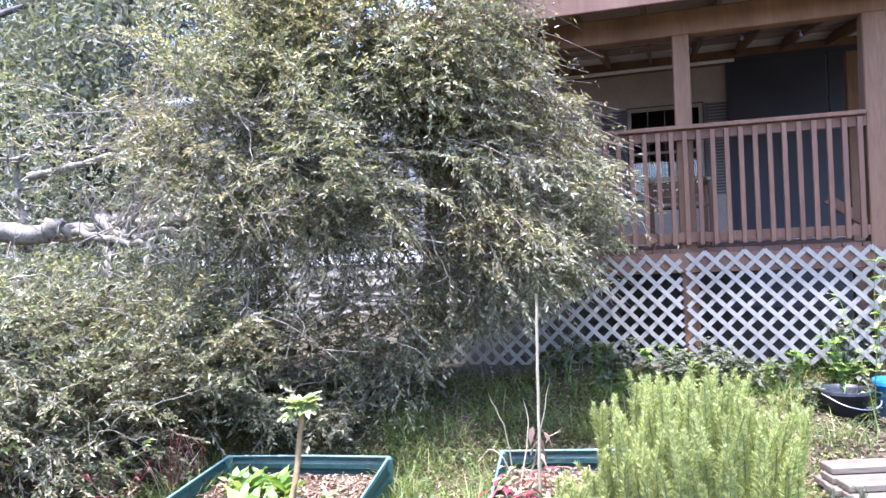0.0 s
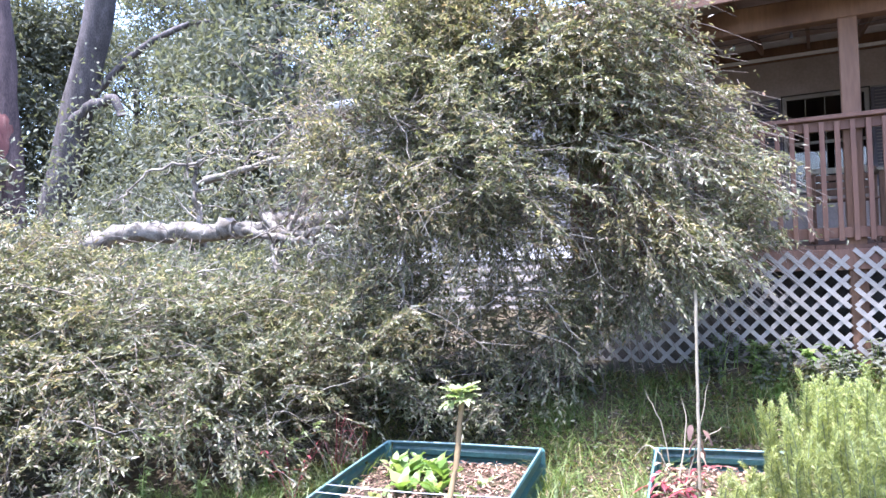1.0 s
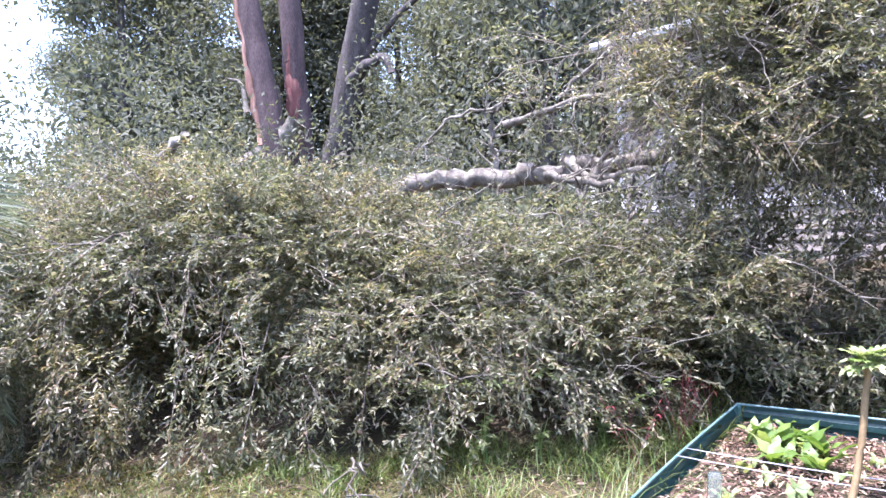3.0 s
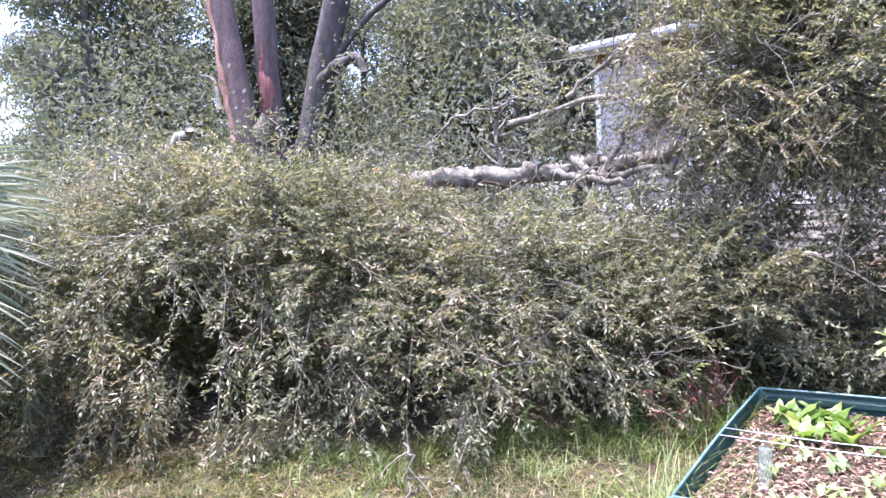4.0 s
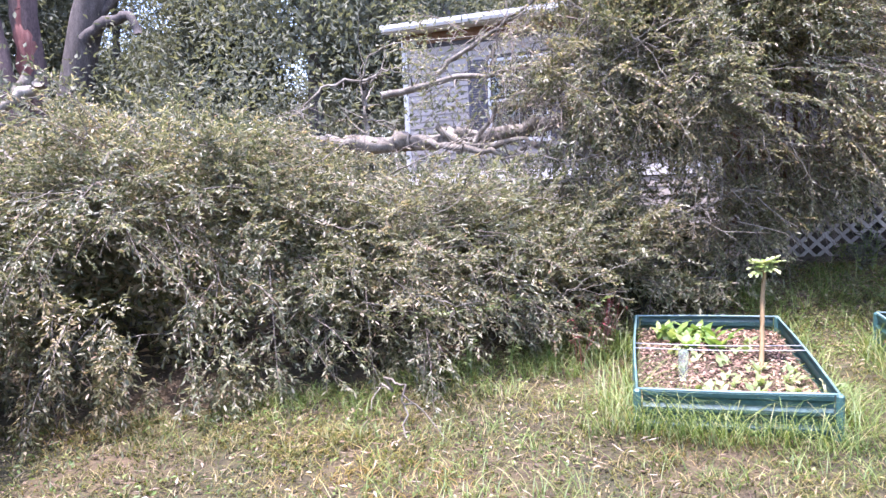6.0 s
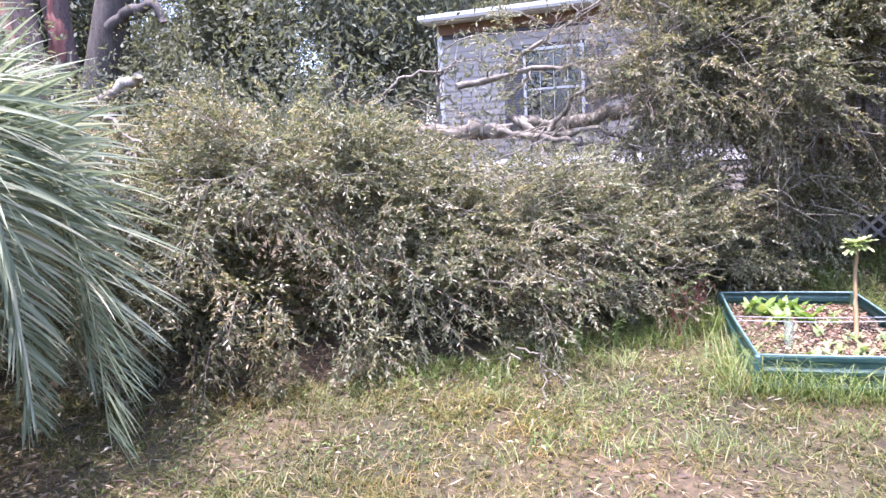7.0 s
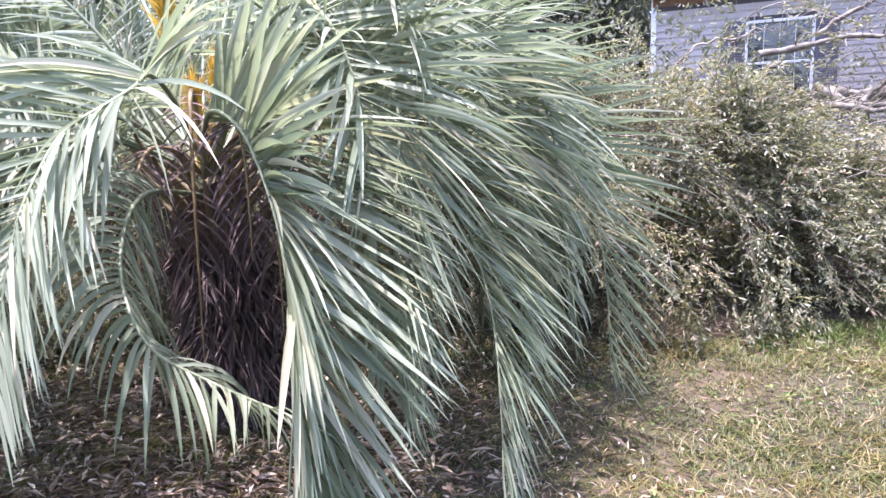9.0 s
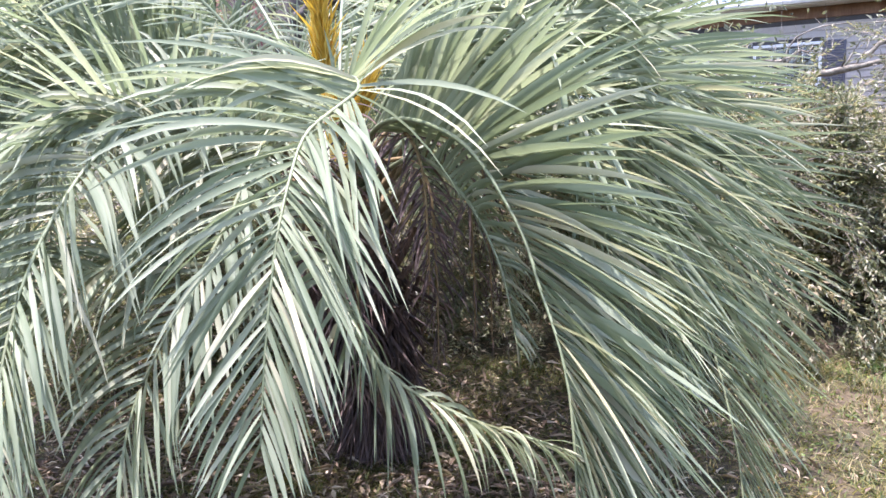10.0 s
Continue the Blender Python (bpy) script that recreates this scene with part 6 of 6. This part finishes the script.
def build_palm():
    palm = thing("pindo_palm", "squat pindo palm with arching grey-green feather fronds", "palm", Matrix.Translation(HEART))
    h = np.array(HEART)
    g = float(ground_z(HEART.x, HEART.y)) - HEART.z
    r = random.Random(3)
    # trunk of old leaf bases, leaning to the heart and flaring upwards
    lean = [(0.20, 0.14), (0.14, 0.10), (0.05, 0.05), (0.0, 0.0)]
    zz = [g - 0.05, g + 0.45, -0.42, -0.12]
    tube("trunk", [(x, y, z) for (x, y), z in zip(lean, zz)], 0.15, 0.20, M_THATCH, palm, 18, 18, 0.008, 0.05, "dark fibrous trunk")

    def axis(f):
        return np.array([0.20 * (1 - f), 0.14 * (1 - f), g + (-0.1 - g) * f])

    for i in range(120):
        a = i * 2.39996
        f = (i + 1) / 120
        p = Vector(axis(f)) + Vector((math.cos(a), math.sin(a), 0)) * (0.14 + 0.05 * f)
        out = Vector((math.cos(a), math.sin(a), 0))
        ln = r.uniform(0.2, 0.36) * (0.7 + 0.5 * f)
        q = p + out * ln * (0.35 + 0.3 * f) + Vector((0, 0, ln * 0.85))
        tube("leaf_base", [tuple(p - out * 0.05), tuple((p + q) / 2 + out * 0.015), tuple(q)], 0.027, 0.009, M_THATCH if f < 0.8 else M_PETIOLE, palm, 6, 6, 0.002, 0.1)
    # brown fibre that hangs round the trunk
    R3 = np.random.default_rng(77)
    k = 2600
    f = R3.uniform(0.05, 0.80, k)
    a = R3.uniform(0, 6.283, k)
    rad = 0.13 + 0.11 * f ** 1.5 * R3.uniform(0.5, 1.1, k)
    P = np.stack([0.20 * (1 - f) + np.cos(a) * rad, 0.14 * (1 - f) + np.sin(a) * rad, g + (-0.1 - g) * f], 1)
    D = np.stack([np.cos(a) * 0.25, np.sin(a) * 0.25, -R3.uniform(0.4, 1.5, k)], 1) + R3.normal(size=(k, 3)) * 0.22
    L = np.minimum(R3.uniform(0.12, 0.42, k), (P[:, 2] - g) * 0.9 + 0.03)
    V, F = leaf_arrays(P, D, L, R3.uniform(0.005, 0.014, k))
    tagged(array_mesh("trunk_fibre", V, F, M_FIBRE, palm, "shaggy dark brown fibre"), kind="stuff")

    def hang(points, face, lmax, vee, sag, seed, single=False, pairs=84, start=0.2, mat=M_PALM, name="frond", label="", **more):
        (RV, RF), (LV, LF) = frond_mesh(points, face, seed, lmax, pairs, start, vee, sag, **more)
        fr = new(name)
        fr.parent = palm
        if label:
            fr["label"] = label
        ob = array_mesh("rachis", RV - h, RF, M_RACHIS if mat is M_PALM else M_STALK, fr)
        ob.data.polygons.foreach_set("use_smooth", [True] * len(RF))
        if single:
            nv, nf = 21, 12
            for q in range(len(LV) // nv):
                array_mesh("leaflet", LV[q * nv:(q + 1) * nv] - h, LF[q * nf:(q + 1) * nf] - q * nv, mat, fr)
        else:
            tagged(array_mesh("leaflet_fan", LV - h, LF, mat, fr), kind="stuff")

    for i, (pts, face, lmax, vee, sag) in enumerate(LED_FRONDS):
        # the two fronds beside the path carry their leaflets one by one
        hang(pts, face, lmax, vee, sag, 100 + i, i < 2, 68 if i == 5 else 50 if i == 12 else 140 if i == 0 else 90, 0.25 if i == 5 else 0.3 if i == 12 else 0.2, label="low hanging frond near the ground" if i == 5 else "", wide=0.032 if i == 0 else 0.022, lay=1.5 if i in (0, 2, 3) else 1.3 if i == 1 else 1.0, twist=45 if i == 1 or 6 <= i <= 11 else 20)
    for i, (az, rise, reach, drop) in enumerate(ARCHED_FRONDS):
        hang(arch(az + r.uniform(-4, 4), rise, reach, drop), az + r.uniform(-25, 25), r.uniform(0.58, 0.72), r.uniform(34, 50), r.uniform(0.45, 0.8), 130 + i, wide=0.0235)
    # withered fronds below the heart
    for i, (az, reach, drop) in enumerate(((-28, 0.62, 0.85), (-5, 0.7, 0.8), (20, 0.8, 0.9), (60, 0.7, 0.8), (-48, 0.85, 0.42), (-66, 0.55, 0.95), (-84, 0.75, 0.6), (5, 0.95, 0.5))):
        hang(arch(az, 0.10 + 0.14 * (i % 3), reach, drop), az, 0.34, 4, 2.6, 300 + i, False, 30, 0.3, M_FIBRE, "dead_frond", "short withered brown frond", wide=0.011, ragged=2.2)
    # yellow flower sprays
    for i, (az, e0, ln) in enumerate(((-84, 70, 0.95), (-75, 80, 0.34), (-20, 76, 0.5))):
        sp = new("flower_spray")
        sp.parent = palm
        sp["label"] = "bright yellow flower spray"
        sp.matrix_basis = Matrix.Rotation(radians(az), 4, "Z")
        e = radians(e0)
        dx, dz = math.cos(e), math.sin(e)
        tube("stalk", [(0.03, 0, 0), (0.03 + dx * ln * 0.5, 0, dz * ln * 0.5), (0.05 + dx * ln, 0, dz * ln)], 0.026, 0.010, M_YELLOW, sp, 7, 8)
        R2 = np.random.default_rng(50 + i)
        k = 460 if i != 1 else 170
        f = R2.uniform(0.55, 1.0, k)
        P = np.stack([0.05 + dx * ln * f, np.zeros(k), dz * ln * f], 1) + R2.normal(size=(k, 3)) * 0.012
        V, F = leaf_arrays(P, np.array([[dx, 0, dz]]) + R2.normal(size=(k, 3)) * 0.19, R2.uniform(0.10, 0.24, k), np.full(k, 0.008))
        array_mesh("blossom", V, F, M_YELLOW, sp)


build_palm()


# ---- woods behind ----
def tree_parts(seed, height, spread, leaves, size, mat, bark, trunk_r, lean=0.0, low=0.3):
    """A woodland tree: tapered trunk, forking limbs and a crown of many small leaves."""
    r = np.random.default_rng(seed)
    top = np.array([lean * height + r.normal() * 0.3, r.normal() * 0.3, height * 0.8])
    line = smooth_line([(0, 0, -0.2), (lean * height * 0.3 + r.normal() * 0.08, r.normal() * 0.08, height * 0.3), top * (0.65, 0.65, 0.75), top], 14, 0.02)
    V, F = tube_arrays(line, np.linspace(trunk_r, trunk_r * 0.25, 14), 9, 0.05)
    tv, tf, k = [V], [F], len(V)
    ends = []
    for i in range(22):
        f = r.uniform(low, 1.0)
        p = line[int(f * 13)]
        a = r.uniform(0, 6.283)
        ln = spread * r.uniform(0.5, 1.0) * (1.15 - 0.5 * f)
        e = p + np.array([math.cos(a) * ln, math.sin(a) * ln, ln * r.uniform(0.1, 0.8)])
        m = (p + e) / 2 + np.array([0, 0, 0.18 * ln]) + r.normal(size=3) * 0.12
        q = smooth_line([p, m, e], 8, 0.02)
        V, F = tube_arrays(q, np.linspace(trunk_r * 0.35 * (1.2 - f), 0.012, 8), 5)
        tv.append(V)
        tf.append(F + k)
        k += len(V)
        ends += [q[4], q[5], q[6], q[7]]
    ends = np.array(ends)
    c = ends[r.integers(0, len(ends), leaves // 24)] + r.normal(size=(leaves // 24, 3)) * spread * 0.16
    P = np.repeat(c, 24, 0) + r.normal(size=(len(c) * 24, 3)) * 0.22
    n = len(P)
    LV, LF = leaf_arrays(P, r.normal(size=(n, 3)) - (0, 0, 0.4), r.uniform(0.7, 1.3, n) * size, r.uniform(0.3, 0.5, n) * size, 0.2)
    return (np.vstack(tv), np.vstack(tf)), (LV, LF)


def build_tree(name, label, parts_, m, group):
    t = thing(name, label, "tree", m, group)
    (TV, TF), (LV, LF) = parts_
    ob = array_mesh("trunk", TV, TF, M_BARK, t)
    ob.data.polygons.foreach_set("use_smooth", [True] * len(TF))
    array_mesh("crown", LV, LF, M_WOODS, t)
    return t


def build_woods():
    kinds = [build_tree("woodland_tree", "tall woodland tree with hazy grey-green crown", tree_parts(61 + i, h, s, 18000, 0.175, M_WOODS, M_BARK, tr, ln, low), Matrix.Translation(p), "trees behind the yard")
             for i, (h, s, tr, ln, low, p) in enumerate(((11, 3.0, 0.22, 0.02, 0.25, (-17, 21, 0.6)), (9, 2.6, 0.16, -0.06, 0.12, (-10.5, 22, 0.6)), (13, 3.3, 0.26, 0.04, 0.3, (-14, 27, 0.6))))]
    r = random.Random(17)
    spots = [(-20, 15), (-23, 22), (-19, 29), (-8, 26), (-11, 24), (-6.5, 20), (-9, 31), (-3, 27), (-4, 22), (-22, 18.5), (-27, 28), (-16, 35), (2, 30), (-24, 36), (-30, 22), (-7.5, 17.5), (-18, 19), (-13, 23), (-6, 36), (-26, 8), (-33, 30), (-28, 38), (-20, 42), (-12, 40), (-1, 36), (-10, 45), (-24, 46)]
    for i, (x, y) in enumerate(spots):
        copy_thing(kinds[i % 3], Matrix.Translation((x, y, 0.6)) @ Matrix.Rotation(r.uniform(0, 6.28), 4, "Z") @ Matrix.Scale(r.uniform(0.8, 1.15), 4))
    # undergrowth under the trees
    q = np.random.default_rng(71)
    c = np.stack([q.uniform(-30, 0, 6500), q.uniform(9.5, 27, 6500), np.zeros(6500)], 1)
    hx = (c[:, 0] + 3.20) * 0.292 + (c[:, 1] - 12.95) * 0.956
    lx = (c[:, 0] + 3.20) * 0.956 - (c[:, 1] - 12.95) * 0.292
    c = c[~((hx > -1.0) & (lx > -2.2))]
    e = np.stack([q.uniform(-24, -9.6, 2600), q.uniform(2.0, 11, 2600), np.zeros(2600)], 1)
    e = e[(e[:, 1] > 3.6 + 0.5 * np.sin(e[:, 0])) | (e[:, 0] < -12)]
    c = np.vstack([c, e])
    c[:, 2] = ground_z(c[:, 0], c[:, 1]) + q.uniform(0.0, 5.2, len(c)) * (0.55 + 0.5 * np.sin(c[:, 0] * 0.9) * np.cos(c[:, 1] * 0.7))
    P = np.repeat(c, 18, 0) + q.normal(size=(len(c) * 18, 3)) * (0.42, 0.42, 0.34)
    P = P[P[:, 2] > ground_z(P[:, 0], P[:, 1])]
    n = len(P)
    V, F = leaf_arrays(P, q.normal(size=(n, 3)), q.uniform(0.08, 0.185, n), q.uniform(0.035, 0.068, n))
    tagged(array_mesh("undergrowth", V, F, M_WOODS), "dense grey-green undergrowth below the woodland trees", "undergrowth", kind="stuff")


build_woods()


def build_broken_trees():
    """Three big trunks; two are snapped and torn."""
    spec = [
        ("broken_tree", "snapped oak trunk with torn reddish heartwood", (-13.2, 14.5), 0.37, 10.5, -0.15, True),
        ("broken_tree", "snapped oak trunk with long torn wound", (-13.5, 15.5), 0.35, 10.5, -0.03, True),
        ("old_oak", "leaning dark grey oak trunk with crooked limb", (-15.6, 18.5), 0.50, 11.5, 0.30, False),
    ]
    for name, label, (x, y), tr, h, lean, torn in spec:
        t = thing(name, label, "tree", pose(x, y, 0.6), "large oak trunks")

        def on(f, dx=0.0, dy=0.0):
            return (lean * h * f + dx, dy, h * f)

        tube("trunk", [on(-0.01), on(0.3), on(0.65), on(1.0)], tr, tr * 0.7, M_REDBARK if torn else M_BARK, t, 12, 18, 0.02, 0.06)
        if torn:
            dx = -0.5 * tr if lean < -0.1 else 0.1 * tr
            if lean > -0.1:
                tube("torn_wood", [on(0.30, 0.0, -tr * 0.30), on(0.40, 0.0, -tr * 0.42), on(0.52, 0.0, -tr * 0.30)], tr * 0.55, tr * 0.62, M_TORNRED, t, 9, 12, 0.03, 0.16, "torn red inner wood")
            tube("torn_wood", [on(0.30, dx, -tr * 0.6), on(0.42, dx, -tr * 0.7), on(0.55, dx, -tr * 0.62), on(0.8, dx, -tr * 0.5)], tr * 0.36, tr * 0.14, M_TORN if lean < -0.1 else M_TORNRED, t, 8, 14, 0.03, 0.18, "torn pale and red inner wood")
            tube("splinter", [on(0.38, -tr, -tr), on(0.45, -tr * 1.1, -tr), on(0.47, -tr * 2.2, -tr * 1.1)], 0.09, 0.02, M_DEADWOOD, t, 6, 7, 0.015, 0.12, "pale splinter")
        else:
            tube("limb", [on(0.455, 0.2, -0.3), on(0.485, 0.65, -0.4), on(0.495, 1.1, -0.5), on(0.495, 1.6, -0.6), on(0.455, 1.9, -0.6)], 0.17, 0.11, M_BARK, t, 9, 14, 0.02, 0.08)
            tube("limb", [on(0.5, 0.2, 0), on(0.58, 0.9, 0.1), on(0.66, 2.0, 0.2), on(0.68, 3.2, 0.2), on(0.66, 4.4, 0.2), on(0.56, 5.6, 0.2)], 0.12, 0.03, M_BARK, t, 9, 12, 0.02, 0.06)
    fl = thing("snapped_limb", "thick pale snapped limb hanging from a broken oak", "branch", pose(-13.4, 14.7, 0.0))
    tube("wood", [(0.3, 0.1, 4.3), (-0.5, -0.3, 3.6), (-1.4, -0.7, 3.0), (-2.8, -1.2, 2.2), (-4.0, -1.6, 1.0), (-4.4, -1.7, 0.55)], 0.27, 0.18, M_DEADWOOD, fl, 10, 18, 0.03, 0.06)


build_broken_trees()
